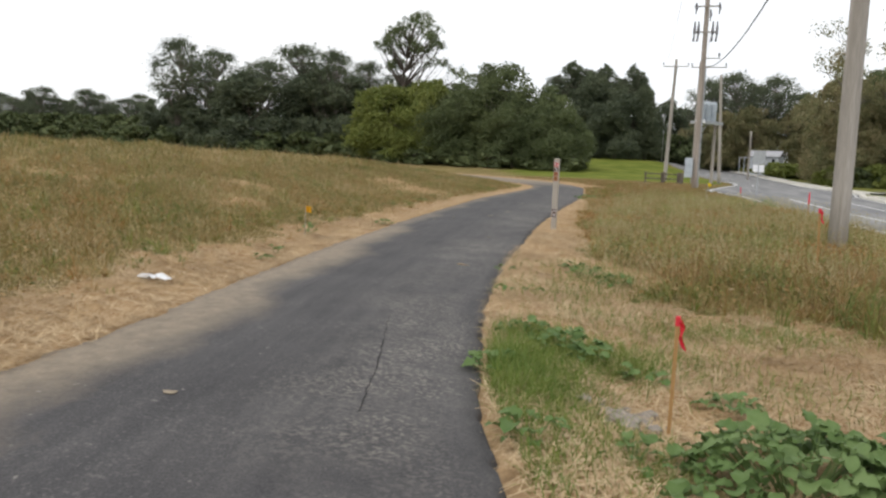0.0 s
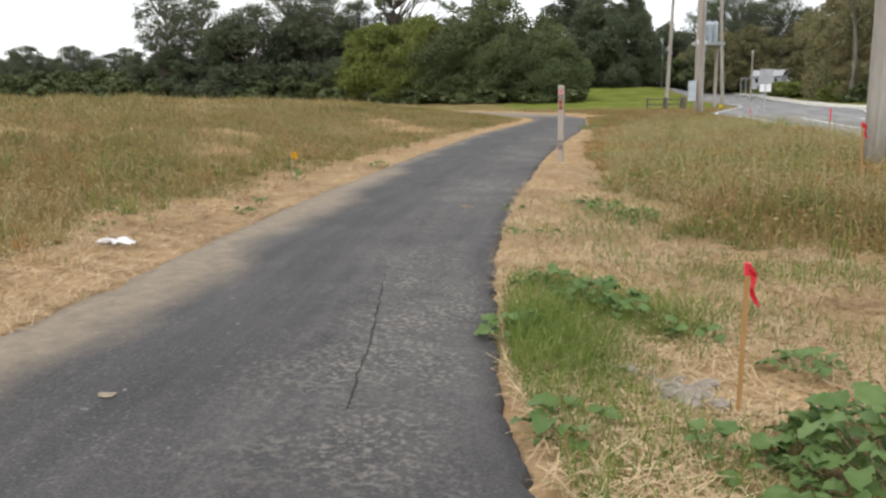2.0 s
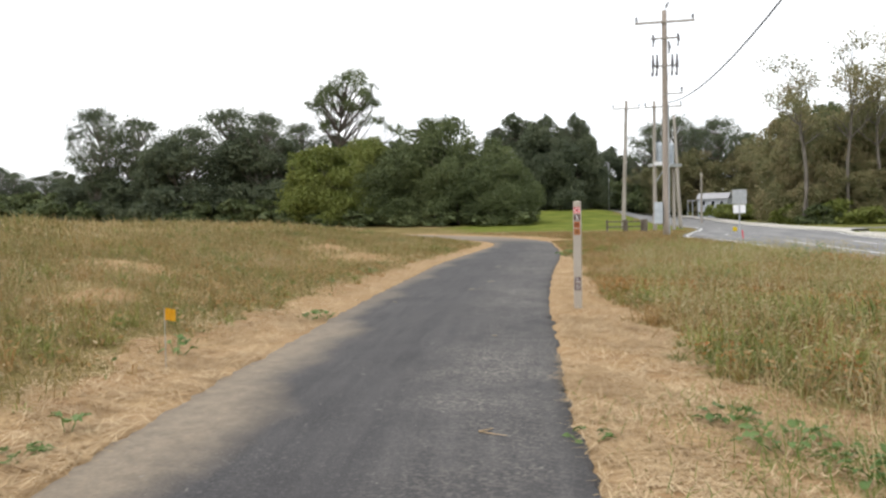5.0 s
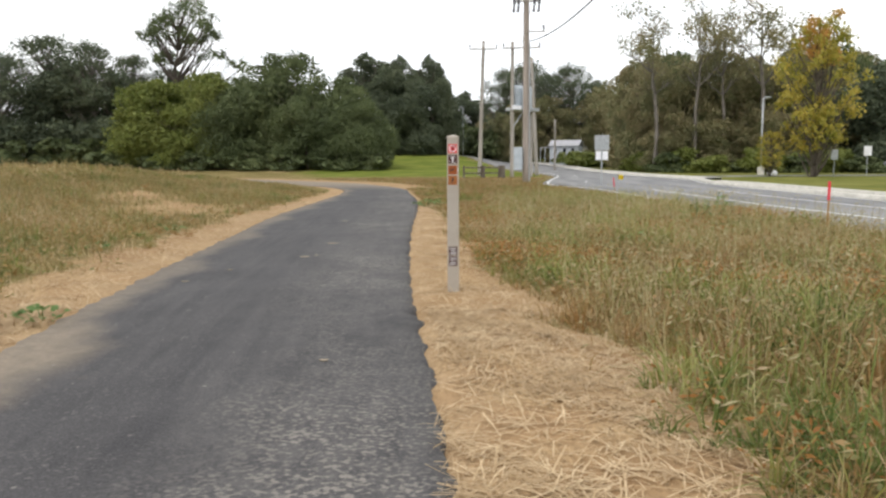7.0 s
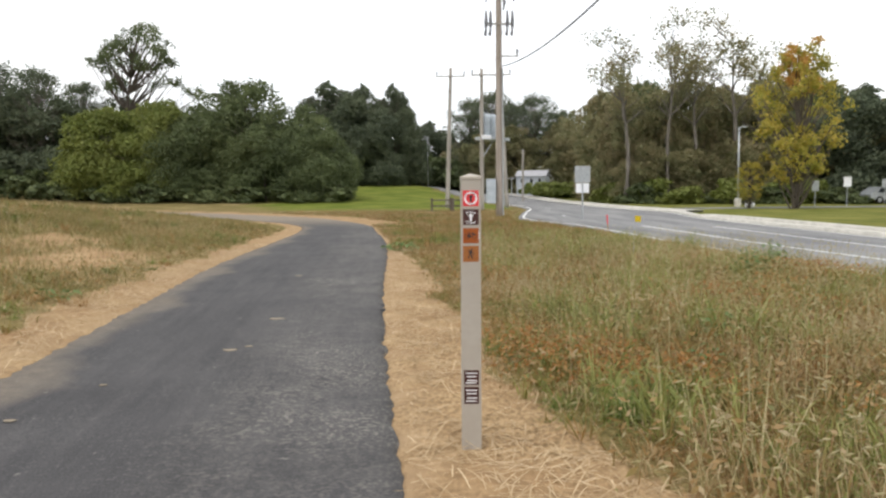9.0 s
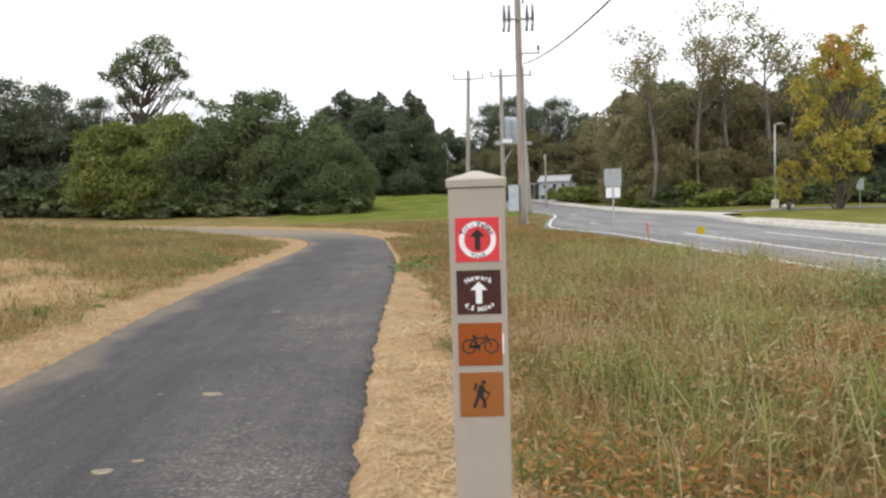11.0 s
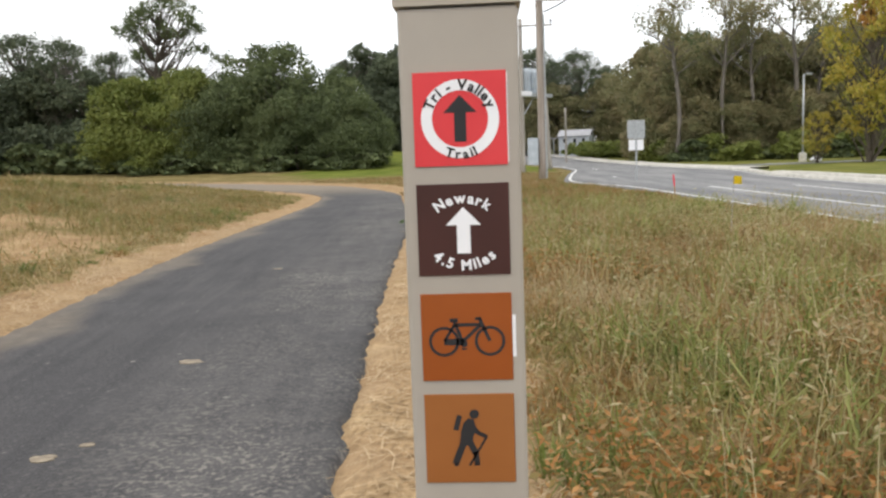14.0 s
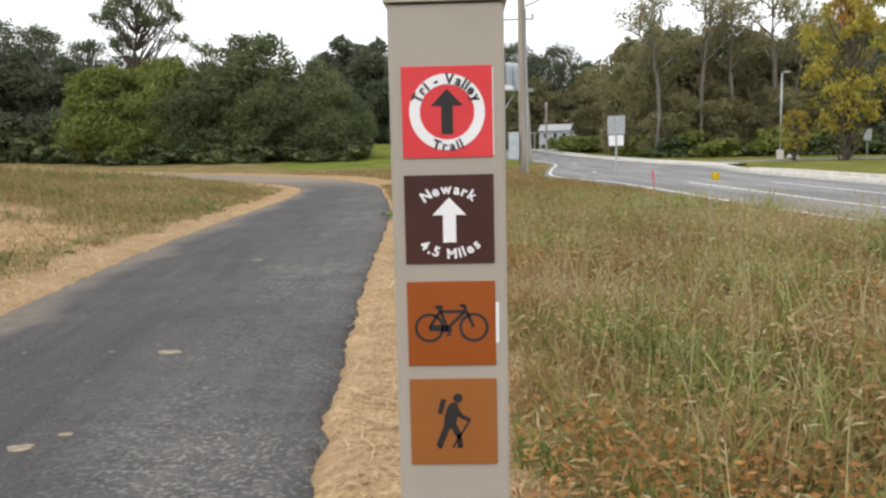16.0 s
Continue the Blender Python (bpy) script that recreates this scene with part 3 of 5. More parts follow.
def glyph(ch, bold=0.034):
    """Triangles of a letter of height about 1 (built-in font): a vertex list, faces and width."""
    if ch not in GLYPHS:
        cu = bpy.data.curves.new("glyph", "FONT")
        cu.body, cu.size, cu.offset, cu.resolution_u = ch, 1.0, bold, 3
        ob = new("glyph", cu)
        me = bpy.data.meshes.new_from_object(ob.evaluated_get(bpy.context.evaluated_depsgraph_get()))
        vs = [tuple(v.co[:2]) for v in me.vertices]
        fs = [tuple(p.vertices) for p in me.polygons]
        bpy.data.objects.remove(ob)
        bpy.data.curves.remove(cu)
        bpy.data.meshes.remove(me)
        xs = [v[0] for v in vs] or [0, 0.3]
        GLYPHS[ch] = (vs, fs, min(xs), max(xs))
    return GLYPHS[ch]


def lettering(text, size, y, centre=(0, 0), radius=0.0, below=False, gap=0.10):
    """A word in the x-z plane facing -y: straight, or on an arc round centre (below: along its lower side)."""
    bm = bmesh.new()
    widths = [0.28 if ch == " " else glyph(ch)[3] - glyph(ch)[2] for ch in text]
    total = sum(widths) + gap * (len(text) - 1)
    at = -total / 2
    for ch, w in zip(text, widths):
        if ch != " ":
            vs, fs, x0, x1 = glyph(ch)
            mid = (at + w / 2) * size
            made = []
            for vx, vz in vs:
                lx, lz = (vx - (x0 + x1) / 2) * size, vz * size
                if radius:
                    a = mid / radius
                    if below:
                        r = radius - lz + 0.36 * size
                        px, pz = math.sin(a) * r + math.cos(a) * lx, -math.cos(a) * r + math.sin(a) * lx
                    else:
                        r = radius + lz - 0.36 * size
                        px, pz = math.sin(a) * r + math.cos(a) * lx, math.cos(a) * r - math.sin(a) * lx
                else:
                    px, pz = mid + lx, lz - 0.36 * size
                made.append(bm.verts.new((centre[0] + px, y, centre[1] + pz)))
            for f in fs:
                try:
                    bm.faces.new([made[k] for k in f])
                except ValueError:
                    pass
        at += w + gap
    return bm


def arrow(w, h, head, stem, y, cz, depth):
    t, m = cz + h / 2, cz + h / 2 - head
    return flat_poly([(-stem / 2, cz - h / 2), (stem / 2, cz - h / 2), (stem / 2, m), (w / 2, m), (0, t), (-w / 2, m), (-stem / 2, m)], depth, None, y)


def ring(r0, r1, y, c, bm=None, seg=48):
    bm = bm or bmesh.new()
    a = [[bm.verts.new((c[0] + r * math.cos(2 * math.pi * k / seg), y, c[1] + r * math.sin(2 * math.pi * k / seg))) for k in range(seg)] for r in (r0, r1)]
    for k in range(seg):
        j = (k + 1) % seg
        bm.faces.new((a[0][k], a[0][j], a[1][j], a[1][k]))
    return bm


def bar(p, q, w, y, bm):
    """A flat bar from p to q in the x-z plane."""
    d = Vector((q[0] - p[0], q[1] - p[1])).normalized() * w / 2
    n = (-d.y, d.x)
    vs = [bm.verts.new((x, y, z)) for x, z in ((p[0] + n[0], p[1] + n[1]), (p[0] - n[0], p[1] - n[1]), (q[0] - n[0], q[1] - n[1]), (q[0] + n[0], q[1] + n[1]))]
    bm.faces.new(vs)
    return bm


def trail_post():
    post = thing("trail_post", "taupe vinyl trail marker post with stacked direction plates", "marker post", pose(0, 0, -0.02))
    H, F = 0.057, -0.057
    part("body", box(-H, H, -H, H, -0.2, 1.572, 0.004), M_VINYL, post)
    bm = bmesh.new()
    c = 0.0602
    levels = [(c, 1.5735), (c + 0.0008, 1.588), (c - 0.0015, 1.591), (0.006, 1.607)]
    rings = [[bm.verts.new((sx * r, sy * r, z)) for sx, sy in ((-1, -1), (1, -1), (1, 1), (-1, 1))] for r, z in levels]
    for a, b2 in zip(rings, rings[1:]):
        for k in range(4):
            bm.faces.new((a[k], a[(k + 1) % 4], b2[(k + 1) % 4], b2[k]))
    bm.faces.new(rings[0][::-1])
    bm.faces.new(rings[-1])
    part("cap", bm, M_CAP, post, "pale moulded post cap")
    s = 0.0445
    up = 0.02
    plates = {}
    for name, z0, z1, m, label in (("route_plate", 1.403, 1.492, M_RED, "red route plate with a white ring and black arrow"),
                                   ("distance_plate", 1.297, 1.386, M_DARKBROWN, "dark brown distance plate with a white arrow"),
                                   ("cycle_plate", 1.192, 1.279, M_RUST, "rust brown plate with a black bicycle symbol"),
                                   ("walking_plate", 1.087, 1.178, M_TAN, "tan brown plate with a dark walking symbol")):
        z0, z1 = z0 + up, z1 + up
        plates[name] = (part(name, box(-s, s, F - 0.0016, F, z0, z1, 0.0005), m, post, label), (z0 + z1) / 2)
    y1, y2, y3 = F - 0.0020, F - 0.0024, F - 0.0028
    p, cz = plates["route_plate"]
    part("ring", ring(0.0268, 0.0372, y1, (0, cz)), M_WHITE, p, "white ring")
    part("arrow", arrow(0.032, 0.044, 0.0165, 0.0115, y1, cz + 0.0005, 0.0004), M_BLACK, p, "black arrow")
    part("lettering", lettering("Tri - Valley", 0.0135, y2, (0, cz), 0.0325, gap=0.13), M_BLACK, p, "black lettering Tri - Valley")
    part("lettering", lettering("Trail", 0.0125, y2, (0, cz), 0.0330, True, gap=0.13), M_BLACK, p, "black lettering Trail")
    p, cz = plates["distance_plate"]
    part("arrow", arrow(0.034, 0.045, 0.0175, 0.0130, y1, cz - 0.0005, 0.0004), M_WHITE, p, "white arrow")
    part("lettering", lettering("Newark", 0.0140, y2, (0, cz - 0.012), 0.0430, gap=0.15), M_WHITE, p, "white lettering Newark")
    part("lettering", lettering("4.5 Miles", 0.0140, y2, (0, cz + 0.006), 0.0400, True, gap=0.13), M_WHITE, p, "white lettering 4.5 Miles")
    p, cz = plates["cycle_plate"]
    bm = bmesh.new()
    for x in (-0.0225, 0.0225):
        ring(0.0121, 0.0150, y1, (x, cz - 0.004), bm, 32)
    ring(0.0002, 0.0034, y1, (-0.003, cz - 0.0065), bm, 16)
    bar((-0.0055, cz - 0.0115), (-0.0005, cz - 0.0115), 0.0020, y1, bm)
    for a, q, w in (((-0.0225, -0.004), (-0.012, 0.0125), 0.0018), ((-0.0225, -0.004), (-0.004, -0.005), 0.0042), ((-0.004, -0.005), (-0.0125, 0.0165), 0.0022), ((-0.004, -0.004), (0.0135, 0.012), 0.0022),
                    ((-0.011, 0.0125), (0.0135, 0.0125), 0.0022), ((0.0125, 0.019), (0.0225, -0.004), 0.0022), ((-0.0165, 0.0172), (-0.0085, 0.0172), 0.0024), ((0.0085, 0.0185), (0.0145, 0.0185), 0.0020)):
        bar((a[0], cz + a[1]), (q[0], cz + q[1]), w * 1.55, y1, bm)
    part("bicycle_symbol", bm, M_BLACK, p, "black bicycle symbol")
    p, cz = plates["walking_plate"]
    bm = bmesh.new()
    ring(0.0004, 0.0048, y1, (0.0047, cz + 0.0252), bm, 20)
    torso = ((-0.0012, 0.0212), (0.0040, 0.0200), (0.0066, 0.0100), (0.0030, 0.0020), (0.0025, -0.0050), (-0.0070, -0.0080), (-0.0100, -0.0030), (-0.0088, 0.0080), (-0.0060, 0.0165))
    bm.faces.new([bm.verts.new((px, y2, cz + pz)) for px, pz in torso])
    for a, q, w in (((-0.0046, 0.001), (-0.0155, -0.0262), 0.0068), ((-0.0165, -0.0265), (-0.0128, -0.0268), 0.0030), ((-0.003, 0.002), (0.0055, -0.0155), 0.0066), ((0.0052, -0.0135), (0.0066, -0.0262), 0.0056), ((0.0035, -0.0265), (0.0092, -0.0262), 0.0028),
                    ((0.0040, 0.0110), (0.0085, 0.0055), 0.0046), ((0.0080, 0.0058), (0.0168, 0.0018), 0.0042), ((0.0170, 0.0025), (-0.0012, -0.0275), 0.0022), ((-0.0098, 0.0242), (-0.0140, 0.0090), 0.0052)):
        bar((a[0], cz + a[1]), (q[0], cz + q[1]), w, y1, bm)
    part("trail_symbol", bm, M_BLACK, p, "dark walking trail symbol")
    # two small notice plates near the foot, their lines too small to read
    for name, z0, z1, lines in (("notice_plate", 0.375, 0.462, (0.445, 0.425, 0.402, 0.388)), ("notice_plate", 0.265, 0.365, (0.345, 0.325, 0.300, 0.282))):
        p = part(name, box(-0.043, 0.043, F - 0.0016, F, z0 + up, z1 + up, 0.0005), M_DARKBROWN, post, "dark brown notice plate with white lines")
        for k, z in enumerate(lines):
            part("text_bar", bar((-0.033 + 0.004 * (k % 3), z + up), (0.033 - 0.005 * (k % 2), z + up), 0.006, y1, bmesh.new()), M_WHITE, p)
    # a strip of torn white backing and a scuff on the front
    part("backing_strip", bar((0.0465, 1.215 + up), (0.0465, 1.257 + up), 0.0034, F - 0.0006, bmesh.new()), M_WHITE, post, "torn white backing paper")
    part("edge_sliver", bar((0.0452, 1.405 + up), (0.0452, 1.490 + up), 0.0010, F - 0.0006, bmesh.new()), M_WHITE, post)


trail_post()


# ---- utility poles, wires, signs, lamps ----
def pole_mesh(h, r0, r1, lean=(0, 0)):
    n = 9
    return tube([(lean[0] * k / n, lean[1] * k / n, -0.5 + (h + 0.5) * k / n) for k in range(n + 1)], [r0 + (r1 - r0) * k / n for k in range(n + 1)], 14)


def utility_pole(x, y, h, r0, r1, label, material=None, lean=(0, 0), arms=(), turn=0.0):
    """arms: rows of (z, half length, offset sideways, thickness, insulators)."""
    pole = thing("utility_pole", label, "utility pole", pose(x, y, ground_at(x, y), 0, 0, turn), "poles along the road")
    part("pole", pole_mesh(h, r0, r1, lean), material or M_WOODPOLE, pole, smooth=True)
    for z, half, off, th, ins in arms:
        sx = lean[0] * z / h
        arm = part("crossarm", box(off - half + sx, off + half + sx, -r1 - th, -r1 + 0.01, z - th / 2, z + th / 2, 0.01), M_WOODPOLE, pole)
        for px in ins:
            bm = tube([(px + sx, -r1 - th / 2, z + th / 2), (px + sx, -r1 - th / 2, z + 0.12)], [0.02, 0.02], 6)
            for k in range(3):
                tube([(px + sx, -r1 - th / 2, z + 0.14 + 0.09 * k), (px + sx, -r1 - th / 2, z + 0.2 + 0.09 * k)], [0.09, 0.06], 8, bm)
            part("insulator", bm, M_DARKMETAL, arm)
    return pole


utility_pole(5.46, -2.5, 13.5, 0.165, 0.13, "stout weathered grey utility pole in the verge grass", None, (0.0, 0.0))
big = utility_pole(2.73, 41.2, 14.05, 0.215, 0.15, "tall brown utility pole with crossarms and cut-outs", M_BROWNPOLE, (-0.05, 0),
                   ((13.3, 1.8, 0.0, 0.12, (-1.7, 1.7)), (12.3, 0.85, 0.0, 0.10, ()), (10.6, 0.75, 0.0, 0.09, ()), (8.85, 0.6, 0.5, 0.07, (1.0,))))
# the pole top pin, fuse cut-outs and arresters
bm = tube([(0, 0, 13.95), (0.05, 0, 14.25)], [0.03, 0.03], 6)
for k in range(3):
    tube([(0.06 + 0.05 * k, 0, 14.25 + 0.1 * k), (0.09 + 0.05 * k, 0, 14.33 + 0.1 * k)], [0.09, 0.06], 8, bm)
part("top_insulator", bm, M_DARKMETAL, big)
for px, z in ((-0.75, 12.3), (0.75, 12.3), (0.2, 11.85)):
    bm = tube([(px, -0.3, z + 0.2), (px + 0.05, -0.4, z - 0.15), (px, -0.35, z - 0.55)], [0.07, 0.085, 0.05], 8)
    part("fuse_cutout", bm, M_DARKMETAL, big)
for px in (-0.75, -0.5, 0.42, 0.7):
    bm = tube([(px, -0.3, 10.4), (px, -0.3, 10.75), (px, -0.28, 11.3)], [0.09, 0.09, 0.045], 8)
    tube([(px, -0.3, 10.35), (px - 0.05, -0.35, 9.95)], [0.06, 0.08], 8, bm)
    part("arrester", bm, M_DARKMETAL, big)
bm = box(-0.75, -0.23, -0.35, 0.1, 0.75, 2.1, 0.03)
part("meter_cabinet", bm, M_GREYPAINT, big, "grey steel meter cabinet")
part("conduit", tube([(0.19, -0.15, -0.2), (0.16, -0.14, 8.2)], [0.045, 0.045], 8), M_STEEL, big)

utility_pole(-0.25, 64.0, 11.6, 0.2, 0.13, "slim pale utility pole with one crossarm", None, (0.35, 0), ((10.9, 1.2, 0.0, 0.10, (-1.15, 1.15)),))
rackA = utility_pole(2.4, 57.5, 10.6, 0.17, 0.12, "grey pole carrying one end of a transformer rack", None, (0, 0), ((10.1, 1.5, 0.7, 0.1, (-0.7, 2.1)),))
utility_pole(4.8, 64.0, 10.2, 0.17, 0.12, "leaning grey utility pole beside the transformer rack", None, (-0.55, 0.2))
utility_pole(8.9, 95, 6.3, 0.14, 0.11, "short grey utility pole near the house")
utility_pole(4.0, 59.5, 5.6, 0.15, 0.13, "short pole carrying one end of a transformer rack")


def transformer_rack():
    t = thing("transformer_rack", "grey transformer tanks on a raised platform between poles", "transformer", pose(2.45, 57.7, 0, 0, 0, 48))
    part("platform", box(-0.3, 2.6, -0.65, 0.5, 5.25, 5.5, 0.02), M_STEEL, t, "steel platform")
    for k in range(3):
        tank = part("tank", tube([(0.4 + 0.72 * k, -0.05, z) for z in (5.5, 5.56, 7.1, 7.25)], [0.27, 0.31, 0.31, 0.2], 14), M_GREYPAINT, t, "grey transformer tank", True)
        for j in range(5):
            a = 2.6 + j * 0.5
            cx, cy = 0.4 + 0.72 * k + 0.34 * math.cos(a), -0.05 + 0.34 * math.sin(a)
            part("fin", box(cx - 0.02, cx + 0.02, cy - 0.03, cy + 0.03, 5.65, 7.0), M_GREYPAINT, tank)
        part("bushing", tube([(0.4 + 0.72 * k, -0.05, 7.2), (0.4 + 0.72 * k, -0.05, 7.6)], [0.07, 0.04], 8), M_DARKMETAL, tank)
    part("brace", tube([(-0.1, -0.1, 3.9), (1.2, -0.1, 5.3)], [0.05, 0.05], 6), M_STEEL, t)
    part("signboard", box(-0.9, 0.2, -0.72, -0.68, 5.3, 5.6, 0.01), M_WHITE, t, "white warning board")


transformer_rack()


def wire(name, a, b2, sag, r, label):
    n = 24
    pts = []
    for k in range(n + 1):
        u = k / n
        p = Vector(a).lerp(Vector(b2), u)
        p.z -= sag * 4 * u * (1 - u)
        pts.append(p)
    tagged(new(name, mesh_of(name, tube(pts, [r] * (n + 1), 6), M_WIRE, True)), label, "cable", "overhead cables")


wire("cable", (2.9, 41.0, 8.3), (6.0, -6.0, 9.0), 1.6, 0.03, "thick black overhead cable running off the tall pole")
wire("cable", (4.4, 41.0, 13.6), (5.5, -2.5, 13.6), 0.8, 0.010, "thin overhead line on insulators")
wire("cable", (3.0, 41.3, 10.6), (3.0, 57.5, 10.2), 0.3, 0.012, "thin overhead line between poles")
wire("cable", (1.1, 41.2, 13.6), (-0.8, 64.0, 11.2), 0.5, 0.010, "thin overhead line between poles")
wire("cable", (3.0, 57.5, 9.9), (0.4, 64.0, 10.6), 0.3, 0.012, "thin overhead line between poles")
wire("cable", (0.3, 64.0, 10.9), (-3.5, 122, 9.5), 0.8, 0.012, "thin overhead line between poles")


def road_sign():
    s = thing("road_sign", "bare grey back of a road sign with a smaller plate below", "road sign", pose(6.42, 35.4, 0.0, 0, 0, -4))
    part("post", box(-0.035, 0.035, -0.02, 0.02, -0.4, 2.55, 0.004), M_STEEL, s)
    part("panel", box(-0.375, 0.375, 0.022, 0.028, 1.82, 2.62, 0.002), M_STEEL, s, "bare aluminium sign back")
    part("lower_panel", box(-0.32, 0.32, 0.022, 0.028, 1.32, 1.78, 0.002), M_WHITE, s, "pale lower plate")


road_sign()


def small_sign(x, y, h, w, material, label):
    g = ground_at(x, y)
    s = thing("small_sign", label, "road sign", pose(x, y, g))
    part("post", tube([(0, 0, -0.3), (0, 0, h)], [0.035, 0.035], 8), M_STEEL, s)
    part("panel", box(-w / 2, w / 2, -0.05, -0.037, h - 0.75, h, 0.005), material, s)


small_sign(26.3, 54.5, 2.0, 0.5, M_STEEL, "small grey car park sign on a post")
small_sign(30.1, 57.6, 2.3, 0.6, M_WHITE, "small white car park sign on a post")
small_sign(38.5, 68.0, 2.2, 0.6, M_STEEL, "small grey car park sign on a post")


def lamp_post(x, y, h, label, side, base=True):
    g = ground_at(x, y)
    s = thing("street_lamp", label, "street lamp", pose(x, y, g))
    part("pole", tube([(0, 0, 0.0), (0, 0, h)], [0.085, 0.06], 10), M_STEEL, s, smooth=True)
    part("arm", tube([(0, 0, h - 0.06), (side * 0.45, -0.05, h)], [0.04, 0.035], 8), M_STEEL, s)
    part("lamp_head", box(min(0.1 * side, side * 0.6), max(0.1 * side, side * 0.6), -0.16, 0.1, h - 0.02, h + 0.1, 0.03), M_STEEL, s)
    if base:
        part("base", tube([(0, 0, -0.3), (0, 0, 0.6), (0, 0, 0.66)], [0.28, 0.28, 0.22], 12), M_CONCRETE, s, "pale concrete base")


lamp_post(23.4, 62.0, 6.4, "slim grey car park lamp on a concrete base", 1)
lamp_post(-3.4, 125, 7.8, "slim far street lamp with a short arm", -1, False)
wob = random.Random(5)


def lump(name, x, y, r, material, label, category, squash=0.7, z=None, group="", kind="", seg=2):
    bm = bmesh.new()
    bmesh.ops.create_icosphere(bm, subdivisions=seg, radius=r)
    ax, ay = wob.uniform(0.8, 1.3), wob.uniform(0.8, 1.2)
    for v in bm.verts:
        k = 1 + 0.28 * noise.noise(v.co / r * 1.3 + Vector((x * 7, y * 5, r)))
        v.co = Vector((v.co.x * ax * k, v.co.y * ay * k, v.co.z * squash * k))
    ob = new(name, mesh_of(name, bm, material))
    ob.location = (x, y, (ground_at(x, y) if z is None else z) + r * squash * 0.45)
    ob.rotation_euler.z = wob.uniform(0, 6)
    return tagged(ob, label, category, group, kind)


lump("white_sack", 24.2, 61.5, 0.38, M_PAPER, "white sack lying beside the lamp base", "sack")


def stake(x, y, h, tilt, flag, label, wood=True, ribbon=1):
    g = ground_at(x, y)
    s = thing("marker_stake", label, "survey stake", pose(x, y, g, tilt[0], tilt[1], 0), "survey stakes")
    if wood:
        part("stake", box(-0.0125, 0.0125, -0.009, 0.009, -0.25, h, 0.002), M_STAKE, s)
    else:
        part("stake", tube([(0, 0, -0.2), (0, 0, h)], [0.004, 0.004], 6), M_STEEL, s)
    bm = bmesh.new()
    n = 7
    if ribbon == 1:      # a knotted ribbon that hangs down to one side
        rows = [(0.012 + 0.034 * k / n + 0.008 * math.sin(k), -0.015 - 0.01 * math.sin(2 * k), h - 0.005 - 0.20 * k / n, 0.028 + 0.012 * math.sin(k * 1.3)) for k in range(n + 1)]
        vs = [[bm.verts.new((x1 - w / 2, y1, z1 + w / 3)), bm.verts.new((x1 + w / 2, y1 - 0.012, z1 - w / 3))] for x1, y1, z1, w in rows]
        for a, c in zip(vs, vs[1:]):
            bm.faces.new((a[0], a[1], c[1], c[0]))
        bmesh.ops.solidify(bm, geom=bm.faces[:], thickness=0.002)
        box(-0.016, 0.016, -0.014, 0.013, h - 0.06, h + 0.004, 0.003, bm)
    elif ribbon == 2:    # a small square flag
        cols = [[bm.verts.new((0.004 + 0.11 * k / n, 0.02 * math.sin(k * 0.9), h - 0.11 * j - 0.01 * k / n)) for j in range(2)] for k in range(n + 1)]
        for a, c in zip(cols, cols[1:]):
            bm.faces.new((a[0], a[1], c[1], c[0]))
        bmesh.ops.solidify(bm, geom=bm.faces[:], thickness=0.002)
    else:                # painted top
        box(-0.019, 0.019, -0.013, 0.013, h - 0.3, h + 0.003, 0.003, bm)
    part("flag", bm, flag, s, "bright marker flag")


stake(3.0, -12.88, 0.80, (0, 0.6), M_REDFLAG, "wooden survey stake with a red ribbon by the weeds")
stake(4.75, -5.7, 1.0, (0, -2), M_REDFLAG, "wooden survey stake with a red ribbon in tall grass")
stake(4.9, 21.0, 0.7, (0, -5), M_REDFLAG, "red-topped survey stake at the road edge", True, 3)
stake(5.85, 5.2, 0.9, (0, 0), M_REDFLAG, "red-topped survey stake near the road", True, 3)
stake(3.3, 10.5, 0.92, (0, 2), M_LEMONFLAG, "wire pin with a yellow marker flag in the verge", False, 2)
stake(-3.40, -5.5, 0.56, (0, 0), M_YELLOWFLAG, "wire pin with a yellow marker flag in the meadow", False, 2)


def litter():
    x, y = -2.62, -10.65
    bm = bmesh.new()
    bmesh.ops.create_grid(bm, x_segments=9, y_segments=6, size=0.5, matrix=Matrix.Diagonal((0.34, 0.17, 1, 1)))
    for v in bm.verts:
        v.co.z = 0.045 + 0.05 * noise.noise(v.co * 9) + 0.03 * noise.noise(v.co * 23)
    bmesh.ops.solidify(bm, geom=bm.faces[:], thickness=0.004)
    ob = new("litter_bag", mesh_of("litter_bag", bm, M_PAPER))
    ob.matrix_world = pose(x, y, ground_at(x, y), 0, 0, 12)
    tagged(ob, "crumpled white plastic bag lying on the straw", "litter")


litter()


def rail_fence():
    f = thing("rail_fence", "low dark wooden rail fence beside the pale pole", "fence", pose(-1.3, 52, ground_at(-1.3, 52), 0, 0, 8))
    for k in range(3):
        part("post", box(k * 1.3 - 0.06, k * 1.5 + 0.06, -0.06, 0.06, -0.3, 0.95, 0.01), M_BARK, f)
    for z in (0.35, 0.75):
        part("rail", box(-0.1, 2.7, -0.03, 0.03, z, z + 0.1, 0.01), M_BARK, f)


rail_fence()


